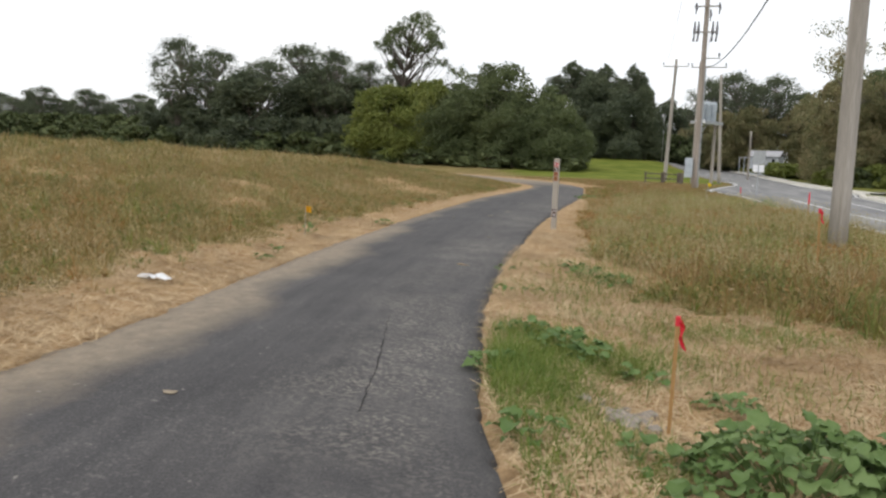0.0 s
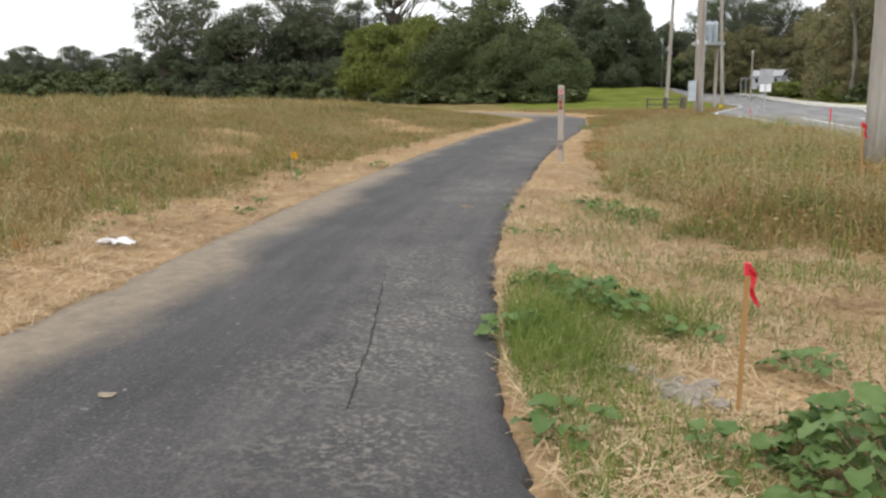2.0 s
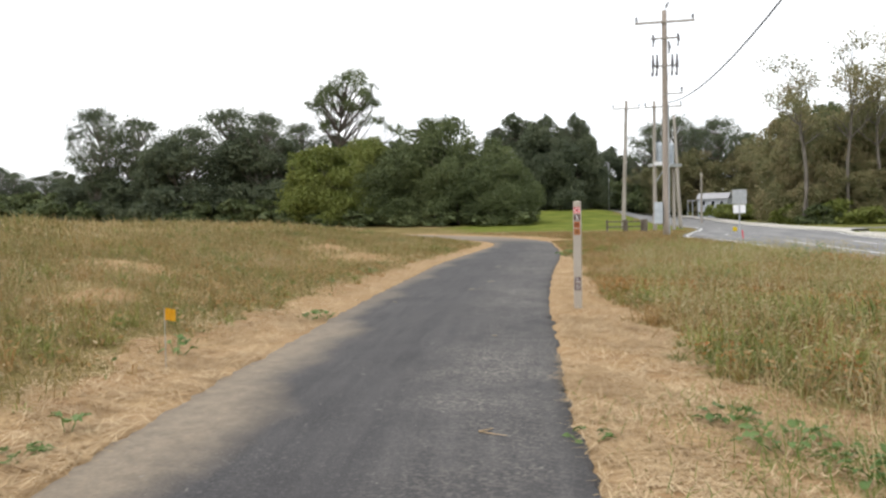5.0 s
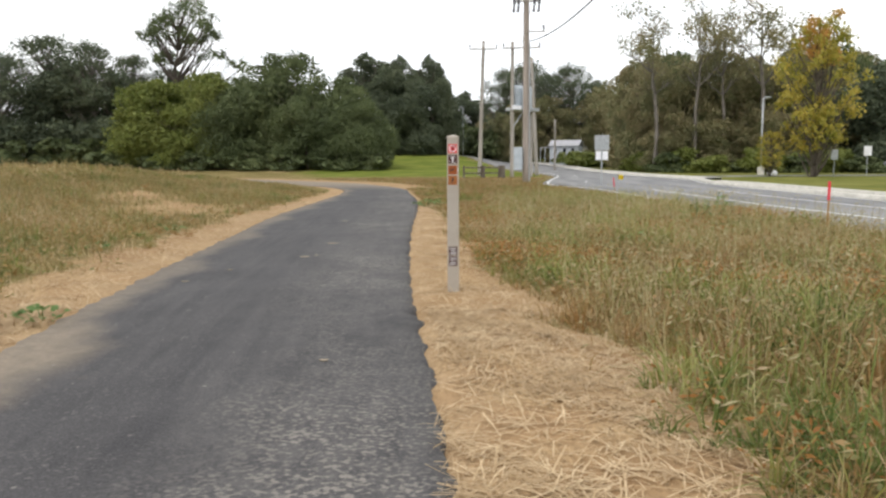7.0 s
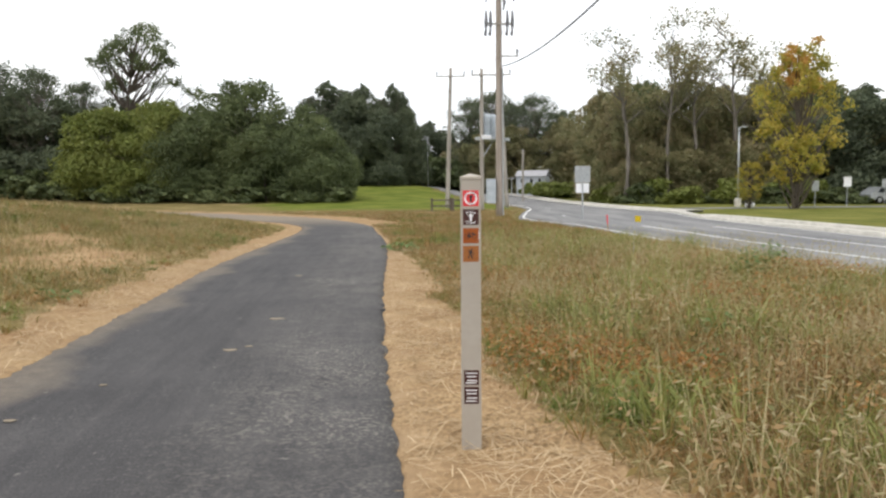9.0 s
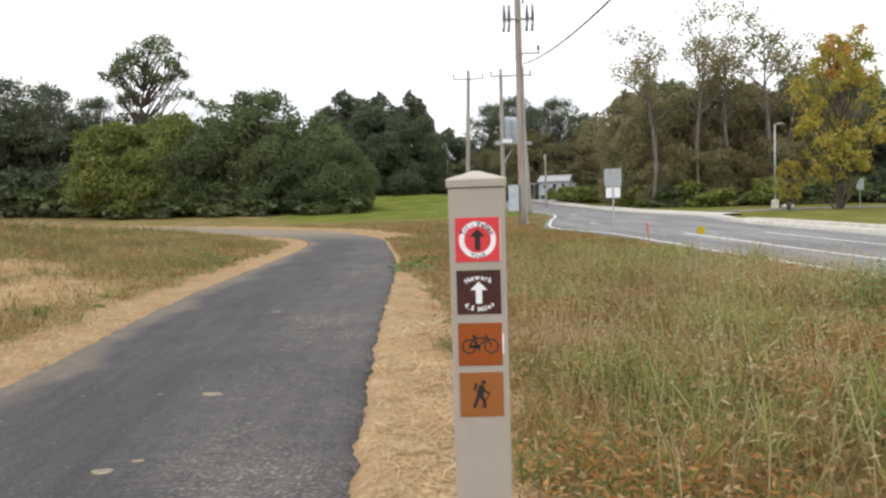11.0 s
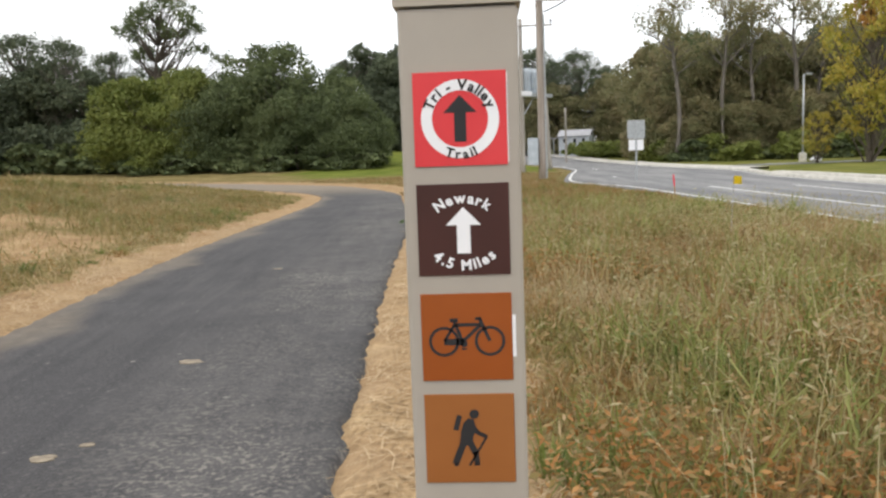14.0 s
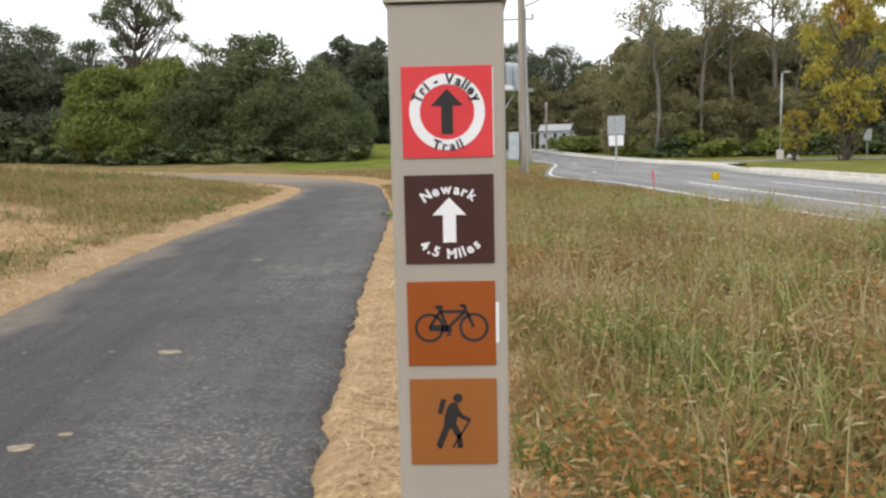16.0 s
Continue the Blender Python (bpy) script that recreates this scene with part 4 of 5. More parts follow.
def house():
    x, y = 12.9, 122
    h = thing("house", "small pale grey clapboard house with a grey roof among trees", "house", pose(x, y, ground_at(x, y) + 1.45, 0, 0, -18) @ Matrix.Scale(0.62, 4))
    wall = part("wall", box(-3.6, 3.6, -2.5, 2.5, -3.4, 2.6), M_SIDING, h, "pale grey clapboard walls")
    for k in range(12):
        part("clapboard", box(-3.62, 3.62, -2.53, -2.5, -0.4 + 0.25 * k, -0.16 + 0.25 * k), M_SIDING, wall)
    bm = bmesh.new()
    for sx in (-3.9, 3.9):
        for yy, zz in ((-2.9, 2.55), (0, 4.0), (2.9, 2.55), (2.9, 2.4), (0, 3.85), (-2.9, 2.4)):
            bm.verts.new((sx, yy, zz))
    v = list(bm.verts)
    bm.faces.new(v[:6])
    bm.faces.new(v[6:][::-1])
    for k in range(6):
        j = (k + 1) % 6
        bm.faces.new((v[k], v[k + 6], v[j + 6], v[j]))
    part("roof", bm, M_ROOF, h, "pale grey shingle roof")
    for wx in (-2.2, 0.2, 2.3):
        w = part("window", box(wx - 0.45, wx + 0.45, -2.62, -2.5, 0.8, 2.0), M_WHITE, h)
        part("pane", box(wx - 0.38, wx + 0.38, -2.635, -2.62, 0.87, 1.93), M_GLASS, w, "dark glass")
    part("porch", box(-6.4, -3.6, -2.0, 1.5, 2.0, 2.2), M_ROOF, h, "white porch roof")
    for px in (-6.2, -5.0):
        part("porch_post", box(px - 0.07, px + 0.07, -1.95, -1.8, -3.2, 2.0), M_SIDING, h)


house()


def car(x, y, turn):
    c = thing("parked_car", "silver parked car beyond the trees", "car", pose(x, y, ground_at(x, y) + 0.03, 0, 0, turn))
    prof = [(-2.2, 0.35), (2.2, 0.35), (2.2, 0.8), (1.3, 0.95), (0.6, 1.45), (-1.2, 1.5), (-2.0, 1.0), (-2.25, 0.8)]
    part("body", flat_poly(prof, 1.75, None, -0.87), M_CARPAINT, c)
    for side_y in (-0.885, 0.87):
        part("window", flat_poly([(-1.6, 1.0), (1.0, 1.0), (0.5, 1.38), (-1.15, 1.42)], 0.015, None, side_y), M_GLASS, c)
    for px in (-1.35, 1.35):
        for py in (-0.8, 0.8):
            w = part("wheel", tube([(px, py - 0.1, 0.33), (px, py + 0.1, 0.33)], [0.33, 0.33], 18), M_TYRE, c)
            part("rim", tube([(px, py - 0.108 * (1 if py < 0 else -1), 0.33), (px, py - 0.112 * (1 if py < 0 else -1), 0.33)], [0.2, 0.2], 14), M_STEEL, w)


car(39.5, 69.5, 8)


# ---- trees ----
def leaves(centres, radii, n, size, rng, squash=0.85, shell=0.72, under=-0.6):
    """Many small bent leaf clumps spread through lobes, as verts and triangles."""
    centres, radii = np.array(centres, float), np.array(radii, float)
    w = radii**2
    pick = rng.choice(len(radii), n, p=w / w.sum())
    d = rng.standard_normal((n, 3))
    d /= np.linalg.norm(d, axis=1)[:, None]
    d[:, 2] = np.where(d[:, 2] < under, -d[:, 2], d[:, 2])
    r = radii[pick] * (shell + (1.06 - shell) * rng.random(n) ** 0.7 + (0.10 * np.abs(rng.standard_normal(n)) if shell < 0.1 else 0.12 * np.abs(rng.standard_normal(n))))
    lob = 1 + 0.16 * np.sin(d[:, 0] * 5 + pick) * np.cos(d[:, 1] * 6 + 2 * pick) + 0.12 * np.sin(d[:, 2] * 9 + pick)
    p = centres[pick] + d * (r * lob)[:, None] * (1, 1, squash)
    nrm = d + 0.7 * rng.standard_normal((n, 3))
    nrm /= np.linalg.norm(nrm, axis=1)[:, None]
    a = np.cross(nrm, rng.standard_normal((n, 3)))
    a /= np.linalg.norm(a, axis=1)[:, None]
    b2 = np.cross(nrm, a)
    s = size * rng.uniform(0.55, 1.35, n)[:, None]
    quad = np.stack([p - a * s, p - b2 * s * 0.7 - nrm * s * 0.2, p + a * s, p + b2 * s * 0.7 - nrm * s * 0.2], 1)
    i = np.arange(n)[:, None] * 4
    return quad.reshape(-1, 3), np.concatenate([i + (0, 1, 2), i + (0, 2, 3)])


def branch(bm, p, d, length, r, depth, rng, tips, spread=0.75, lift=0.25):
    n = 4
    pts, q, dd = [p.copy()], p.copy(), d.copy()
    for k in range(n):
        dd = (dd + Vector((rng.normal(0, 0.16), rng.normal(0, 0.16), rng.normal(0.03, 0.08)))).normalized()
        q = q + dd * length / n
        pts.append(q.copy())
    r1 = r * 0.55
    tube(pts, [r + (r1 - r) * k / n for k in range(n + 1)], 6 if depth else 4, bm, False)
    tips.append((q.copy(), depth))
    if depth > 0:
        for k in range(rng.integers(2, 5)):
            a = rng.uniform(0, 2 * math.pi)
            side = Vector((math.cos(a), math.sin(a), lift + rng.uniform(-0.1, 0.5)))
            start = pts[rng.integers(2, n + 1)]
            branch(bm, start, (dd * 0.6 + side * spread).normalized(), length * rng.uniform(0.5, 0.78), r1 * 0.75, depth - 1, rng, tips, spread, lift)


def billows(cs, rs, rng, count=8):
    """Each lobe breaks into a core and smaller lobes over its upper side."""
    c2, r2 = [], []
    for c, r in zip(cs, rs):
        c2.append(c)
        r2.append(r * 0.72)
        for _ in range(count):
            d = rng.standard_normal(3)
            d /= np.linalg.norm(d)
            d[2] = abs(d[2]) * 1.1 - 0.3
            k = r * rng.uniform(0.6, 0.95)
            c2.append((c[0] + d[0] * k, c[1] + d[1] * k, c[2] + d[2] * k))
            r2.append(r * rng.uniform(0.24, 0.44))
    return c2, r2


def make_tree(label, h, w, base, material, n, size, seed, lobes=16, bark=None, style="full", category="tree", low=2, under=-0.6):
    """A tapered trunk with limbs under a crown of leaf clumps; base: the share of the height where the crown begins."""
    rng = np.random.default_rng(seed)
    t = thing("tree" if category == "tree" else category, label, category)
    bm, tips = bmesh.new(), []
    r = (0.018 if style == "full" else 0.0135) * h + 0.04
    top = 0.72 if style != "open" else 0.9
    pts, q = [], Vector((0, 0, -0.4))
    for k in range(8):
        pts.append(q.copy())
        q = q + Vector((rng.normal(0, 0.02 * h / 8 * 3), rng.normal(0, 0.02 * h / 8 * 3), h * top / 7))
    tube(pts, [r * (1.25 if k == 0 else 1) * (1 - 0.8 * k / 7) for k in range(8)], 9, bm)
    for k in range(low if style == "open" else 3, 8):
        for j in range(3 if style == "open" else 2):
            a = rng.uniform(0, 2 * math.pi)
            d = Vector((math.cos(a), math.sin(a), 0.55 if style == "full" else 0.9)).normalized()
            branch(bm, pts[k] if k < 8 else q, d, w * rng.uniform(0.2, 0.38) * (1.0 if k < 6 else 0.7), r * 0.42 * (1 - 0.08 * k), 2, rng, tips, 0.75, 0.3)
    part("trunk", bm, bark or M_BARK, t, "", True)
    if style == "full":
        cs, rs = [], []
        for k in range(lobes):
            u = (k + rng.uniform(0.1, 0.9)) / lobes
            z = h * (base + (0.93 - base) * u)
            prof = 0.12 + 0.88 * math.sqrt(max(0.0, 1 - u**2.6)) * (0.86 + 0.14 * min(1, u * 4))
            a, rad = rng.uniform(0, 2 * math.pi), w * 0.5 * prof * rng.uniform(0.3, 0.85)
            rr = max(0.10 * w, w * 0.25 * prof * rng.uniform(0.6, 1.3))
            cs.append((math.cos(a) * rad, math.sin(a) * rad, min(z, h - rr * 0.8)))
            rs.append(rr)
        cs, rs = billows(cs, rs, rng)
    else:
        keep = [p for p, dp in tips if p.z > h * base]
        keep = [keep[k] for k in rng.permutation(len(keep))[: lobes * 4]]
        cs = [tuple(p) for p in keep]
        rs = [w * rng.uniform(0.06, 0.15) for _ in cs]
    v, f = leaves(cs, rs, n, size, rng, 1.0, 0.5, under) if style == "full" else leaves(cs, rs, n, size, rng, 1.0, 0.0)
    v[:, 2] = np.maximum(v[:, 2], 0.05)
    TOPS[t] = (np.percentile(v[:, 2], 99.7), 2 * np.percentile(np.hypot(v[:, 0], v[:, 1]), 93))
    crown = new("crown", raw("crown", v, f, material))
    crown.parent = t
    return t


TOPS = {}


def place_tree(t, x, y, h=1.0, w=None, turn=0.0, first=False, drop=0.0):
    m = pose(x, y, ground_at(x, y) - drop, 0, 0, turn)
    o = t if first else copy_thing(t, m)
    o.matrix_world = m @ Matrix.Diagonal((w or h, w or h, h, 1))
    return o


def make_open(label, h, rx, zc, rz, count, n, size, material, seed, bark=None, side=False, puff=0.11, lobes=()):
    """A tree whose leaf sprays stand apart at the ends of long limbs, inside an egg-shaped crown or in lobes."""
    rng = np.random.default_rng(seed)
    t = thing("tree", label, "tree")
    bm = bmesh.new()
    r = 0.014 * h + 0.04
    pts = [Vector((0.012 * h * math.sin(k * 1.1 + seed), 0.012 * h * math.cos(k * 1.7), -0.4 + (zc + rz * 0.55 + 0.4) * k / 9)) for k in range(10)]
    tube(pts, [r * (1.2 - 1.05 * k / 9) for k in range(10)], 9, bm)
    cs, rs = [], []
    for k in range(count):
        a, u, c = rng.uniform(0, 2 * math.pi), rng.random() ** 0.4, rng.uniform(-0.85, 1.0)
        wide = math.sqrt(max(0.05, 1 - c * c)) * (1.0 if c > 0 else 0.85)
        if lobes:
            lx, lz, lr = lobes[k % len(lobes)]
            cs.append((lx + math.cos(a) * u * lr, rng.normal(0, 1.6), zc + lz + c * lr * 0.9))
        else:
            cs.append((math.cos(a) * u * wide * rx, math.sin(a) * u * wide * rx, zc + c * rz))
        rs.append(rx * puff * 2 * rng.uniform(0.6, 1.3))
    if side:
        for k in range(18):
            u = k / 17
            cs.append((rx * (0.5 + 1.25 * u), rng.normal(0, 0.5), zc - rz * (0.62 - 0.2 * math.sin(u * 5)) + rng.normal(0, 0.35)))
            rs.append(rx * puff * rng.uniform(1.0, 1.9))
    for c in cs:
        c = Vector(c)
        out = math.hypot(c.x, c.y)
        z0 = min(max(c.z - out * rng.uniform(0.6, 1.1) - 0.8, zc - rz * 1.25), zc + rz * 0.5)
        k = min(8, max(0, int((z0 + 0.4) / (zc + rz * 0.55 + 0.4) * 9)))
        p = pts[k]
        m = p.lerp(c, 0.5) + Vector((rng.normal(0, 0.2), rng.normal(0, 0.2), -0.08 * out))
        tube([p, p.lerp(m, 0.5), m, m.lerp(c, 0.6), c], [r * 0.34, r * 0.27, r * 0.2, r * 0.13, r * 0.06], 5, bm, False)
    part("trunk", bm, bark or M_BARK, t, "", True)
    v, f = leaves(cs, rs, n, size, rng, 1.05, 0.0)
    TOPS[t] = (np.percentile(v[:, 2], 99.7), 2 * np.percentile(np.hypot(v[:, 0], v[:, 1]), 93))
    crown = new("crown", raw("crown", v, f, material))
    crown.parent = t
    return t


OAK = make_tree("broad dark green tree with a dense rounded crown", 13, 14, 0.02, M_LEAF_DARK, 36000, 0.165, 11, 34)
DEEP = make_tree("tall deep green tree in the wood edge", 17, 12, 0.05, M_LEAF_BLUE, 34000, 0.18, 12, 30)
LIME = make_tree("bushy yellow-green tree at the wood edge", 10.5, 10, 0.0, M_LEAF_LIME, 32000, 0.145, 13, 32)
THIN = make_tree("thin tree with pale bare limbs and few leaves", 17, 9, 0.4, M_LEAF_OLIVE, 2600, 0.12, 15, 22, M_MIDBARK, "open", low=4)
WOOD = make_tree("olive and brown wood tree with a full crown", 12, 9, 0.02, M_LEAF_OLIVE, 32000, 0.135, 16, 36)
TALL = make_open("tall open tree with sparse dark foliage", 22, 5.4, 16.8, 5.1, 96, 9000, 0.14, M_LEAF_DARK, 24, None, True, 0.085,
                 ((1.4, 3.9, 1.7), (-0.6, 3.0, 1.6), (3.6, 2.4, 1.5), (-2.2, 1.0, 1.5), (-3.4, -0.4, 1.4), (0.4, 0.6, 1.2), (2.4, -0.2, 1.0), (-2.0, -2.6, 1.2), (4.6, 0.8, 0.9)))
FINE = make_open("grey-green tree with a fine airy crown", 17, 4.4, 10.5, 6.5, 150, 12000, 0.125, M_LEAF_BLUE, 25, M_PALEBARK, False, 0.125)
GOLD = make_open("small golden autumn tree with an amber top by the car park", 11, 3.2, 5.6, 4.4, 105, 7500, 0.105, M_LEAF_GOLD, 17, None, False, 0.095)
SHRUB = make_tree("low dense green shrub", 2.4, 3.6, 0.0, M_LEAF_LIME, 3000, 0.16, 19, 12, None, "full", "shrub")
DIM = make_tree("low dark undergrowth shrub", 3.2, 5.5, 0.0, M_LEAF_DARK, 3600, 0.24, 20, 12, None, "full", "shrub")
used = set()


def grow(t, x, y, h, w=None):
    s = (h - min(ground_at(x, y), 2.4)) / TOPS[t][0] if h > 5 else h / TOPS[t][0]
    ws = (w or TOPS[t][1] * s) / TOPS[t][1]
    place_tree(t, x, y, s, ws, (x * 37 + y * 11) % 360, t not in used)
    used.add(t)


# the dark thicket at the bend of the trail
for x, y, h, w in ((-23.4, 87, 13.6, 11), (-17.0, 85, 10.6, 9), (-13.4, 82.5, 7.6, 6.5), (-19.5, 82, 8.2, 8), (-28, 84, 9.6, 9), (-15, 81, 6.2, 7)):
    grow(OAK, x, y, h, w)
for x, y, h, w in ((-37.5, 86, 10.6, 11), (-31.5, 85, 11.2, 9), (-34, 82.5, 7.5, 8)):
    grow(LIME, x, y, h, w)
place_tree(TALL, -41, 101, 22.0 / TOPS[TALL][0], 1.0, 0, True)
for x, y, h, w in ((-47, 96, 12.5, 11), (-54, 97, 13.5, 12), (-62, 91, 13, 11), (-68, 93, 11.5, 10), (-57, 103, 14, 12), (-44, 106, 14, 10), (-74, 94, 9.5, 10), (-81, 98, 8.5, 10), (-35, 108, 13, 12), (-28, 112, 12, 12)):
    grow(DEEP, x, y, h, w)
for x, y, h, w in ((-57.5, 99, 18, 12), (-75.5, 93, 18.3, 8.5), (-71, 96, 17.0, 9), (-64, 98, 15.6, 8), (-48, 103, 16, 8), (-51, 97, 17, 8)):
    grow(FINE, x, y, h, w)
for k in range(16):
    a = radians(-37.5 - 0.85 * k)
    D = 168 + 6 * math.sin(k * 2.3)
    grow(FINE if k % 3 else DEEP, 0.8 + math.sin(a) * D, -12.2 + math.cos(a) * D, 10.4 + 1.3 * math.sin(k * 1.7), 6.5)
for k in range(15):
    grow(DIM, -92 + 5.6 * k, 92 - 0.35 * k + 2 * math.sin(k * 2.0), 3.4, 7)
for k in range(16):
    a = radians(-34.5 - 0.95 * k)
    grow(DIM, 0.8 + math.sin(a) * 158, -12.2 + math.cos(a) * 158, 4.9, 9)
# behind the green field
for k in range(13):
    grow(DIM, -38 + 3.6 * k, 136 + 3 * math.sin(k * 1.7), 5.0, 8)
    grow(DIM, -36 + 4.0 * k, 158 + 3 * math.sin(k * 2.7), 5.0, 9)
for x, y, h, w in ((-19, 127, 18.4, 13), (-14, 126, 17.6, 11), (-8.6, 124, 17.6, 7.5), (-11, 122, 14, 9), (-6.4, 126, 14, 6)):
    grow(DEEP, x, y, h, w)
for x, y, h in ((-4.5, 162, 15), (0.5, 165, 13), (-9, 165, 13), (4.5, 160, 12), (-16, 170, 13), (-25, 170, 14)):
    grow(DEEP, x, y, h, 10)
for x, y, h in ((4, 140, 17.5), (8, 138, 18.5), (11.5, 142, 17), (15, 138, 18), (19, 136, 15)):
    grow(FINE, x, y, h, 9)
for x, y, h, w in ((6, 133, 11, 9), (11, 134, 12, 9), (19.5, 131, 13, 10), (24, 118, 13, 10), (1.5, 145, 10, 8)):
    grow(WOOD, x, y, h, w)
# the wood across the road
for k in range(13):
    x = 19.0 + 3.4 * k
    grow((WOOD, OAK, WOOD, WOOD, DEEP)[k % 5], x, 88 + 5 * math.sin(k * 2.1) - 0.25 * k, 12.0 + 1.6 * math.sin(k * 1.3), 8.5)
for k in range(10):
    grow((WOOD, DEEP, WOOD)[k % 3], 20 + 4.6 * k, 99 + 3 * math.sin(k), 13.5 + 1.5 * math.sin(k * 2.2), 10)
for x, y, h, w in ((17.6, 77, 17.5, 8), (21.3, 76, 18.6, 7), (24.8, 78, 17.2, 7), (28.2, 77, 19, 9), (31, 79, 16, 8)):
    grow(THIN, x, y, h, w)
for x, y, h in ((18.5, 84, 12.4), (22.5, 82, 11.5), (27, 82, 11.5), (31, 83, 11), (24.5, 79, 6.5), (20, 79, 6), (29, 78, 6.5), (33, 77, 7)):
    grow(WOOD, x, y, h, 7)
grow(GOLD, 24.4, 53.2, 11.2, 5.6)
grow(GOLD, 22.0, 55.5, 3.4, 2.0)
# the amber top of the larger golden tree
am = np.random.default_rng(171)
cs = [(am.normal(0.0, 0.8), am.normal(0.0, 0.8), 8.6 + am.normal(0, 0.8)) for _ in range(26)]
v, f = leaves(cs, [0.5] * 26, 1900, 0.11, am, 1.0, 0.0)
amber = new("amber_top", raw("amber_top", v, f, M_LEAF_AMBER))
amber.parent = GOLD
tagged(amber, "amber turning leaves")
for x, y, h, w in ((40, 76, 11, 10), (46, 70, 12, 11), (52, 66, 12, 11), (35, 84, 12, 9), (58, 60, 13, 12)):
    grow(DEEP, x, y, h, w)
for k in range(10):
    grow(SHRUB if k % 3 else DIM, 19.0 + 1.8 * k, 76 - 0.55 * k + 2.0 * math.sin(k * 2.7), 2.0 + 0.5 * math.sin(k * 1.9), 4.2)
for x, y in ((12.6, 117), (14.6, 117.5), (13.8, 112), (16, 110), (18.0, 109), (20, 103), (19.5, 95), (18.6, 88), (18.4, 82)):
    grow(SHRUB, x, y, 2.2, 5)
for x, y in ((-12, 79.5), (-16, 79), (-21, 79), (-26, 80), (-31, 80), (-36, 81)):
    grow(DIM, x, y, 2.0, 5)


# ---- broad-leaved weeds ----
def leaf_mesh(name, length, width, droop, seed):
    """One broad leaf along +x: a folded, wavy blade with a pointed tip."""
    rng = random.Random(seed)
    bm, rows, n = bmesh.new(), [], 6
    for k in range(n + 1):
        u = k / n
        w = width * (math.sin(math.pi * min(1, u * 0.84 + 0.14)) ** 0.6) * rng.uniform(0.88, 1.1) * (0.15 if k == n else 1)
        z = 0.6 * length * u * 0.5 - droop * length * u * u
        wv = 0.14 * width * rng.uniform(-1, 1)
        rows.append([bm.verts.new((length * u, -w / 2, z + w * 0.16 + wv)), bm.verts.new((length * u, 0, z)), bm.verts.new((length * u, w / 2, z + w * 0.16 - wv))])
    for a, c in zip(rows, rows[1:]):
        for j in (0, 1):
            bm.faces.new((a[j], a[j + 1], c[j + 1], c[j]))
    return mesh_of(name, bm, M_WEED, True)


LEAVES = [leaf_mesh("leaf", 0.15, 0.13, 0.45, 1), leaf_mesh("leaf", 0.13, 0.10, 0.6, 2), leaf_mesh("leaf", 0.17, 0.15, 0.5, 3)]


def weed(x, y, spread, height, count, size, label, seed):
    rng = random.Random(seed)
    w = thing("weed", label, "weed", pose(x, y, ground_at(x, y)), "broad-leaved weeds")
    for k in range(count):
        a = rng.uniform(0, 2 * math.pi)
        rad = spread * math.sqrt(rng.random())
        z = max(0.02, height * (1 - 0.75 * (rad / spread) ** 2) * rng.uniform(0.5, 1.0))
        px, py = math.cos(a) * rad, math.sin(a) * rad
        if k % 3 == 0:
            part("stem", tube([(px * 0.3, py * 0.3, -0.03), (px * 0.8, py * 0.8, z * 0.6), (px, py, z)], [0.006, 0.005, 0.003], 5), M_WEED, w)
        lf = new("leaf", LEAVES[k % 3])
        lf.parent = w
        s = size * rng.uniform(0.7, 1.3)
        lf.matrix_local = pose(px, py, z, rng.uniform(-25, 25), rng.uniform(-35, 15), math.degrees(a) + rng.uniform(-60, 60)) @ Matrix.Scale(s, 4)


weed(3.72, -13.5, 0.58, 0.42, 270, 0.74, "large clump of broad green weed leaves beside the stake", 1)
weed(4.5, -13.3, 0.5, 0.36, 150, 0.74, "large clump of broad green weed leaves on straw", 31)
weed(3.3, -14.35, 0.42, 0.16, 36, 0.75, "spreading broad-leaved weed on straw", 2)
weed(2.05, -11.4, 0.36, 0.22, 70, 0.55, "broad-leaved weed in fresh grass", 3)
weed(1.72, -12.5, 0.18, 0.14, 14, 0.65, "small broad-leaved weed at the asphalt edge", 4)
weed(1.68, -11.15, 0.25, 0.12, 18, 0.6, "small broad-leaved weed in fresh grass", 5)
weed(2.26, -13.85, 0.2, 0.12, 16, 0.6, "small broad-leaved weed in fresh grass", 6)
weed(2.83, -13.75, 0.24, 0.13, 20, 0.6, "small broad-leaved weed on straw", 7)
weed(3.4, -12.1, 0.22, 0.14, 20, 0.65, "small broad-leaved weed on straw", 8)
weed(2.75, -11.6, 0.16, 0.14, 12, 0.6, "small broad-leaved weed in fresh grass", 21)
weed(1.72, -7.1, 0.34, 0.14, 36, 0.42, "creeping broad-leaved weed at the grass edge", 9)
weed(2.15, -7.6, 0.34, 0.14, 30, 0.42, "creeping broad-leaved weed at the grass edge", 10)
weed(1.42, -6.5, 0.2, 0.1, 16, 0.5, "small creeping weed on straw", 22)
weed(0.98, -9.05, 0.12, 0.07, 9, 0.4, "small seedling weed on straw", 11)
weed(1.28, -8.85, 0.12, 0.07, 9, 0.4, "small seedling weed on straw", 12)
weed(0.55, -7.1, 0.14, 0.08, 12, 0.4, "tiny weed at the asphalt edge", 20)
weed(-2.75, -8.15, 0.16, 0.08, 12, 0.5, "small leafy weed on the straw shoulder", 13)
weed(-2.82, -7.6, 0.07, 0.14, 5, 0.6, "small leafy weed on the straw shoulder", 14)
weed(-3.65, -4.9, 0.14, 0.2, 12, 0.5, "small leafy weed below the yellow flag", 15)
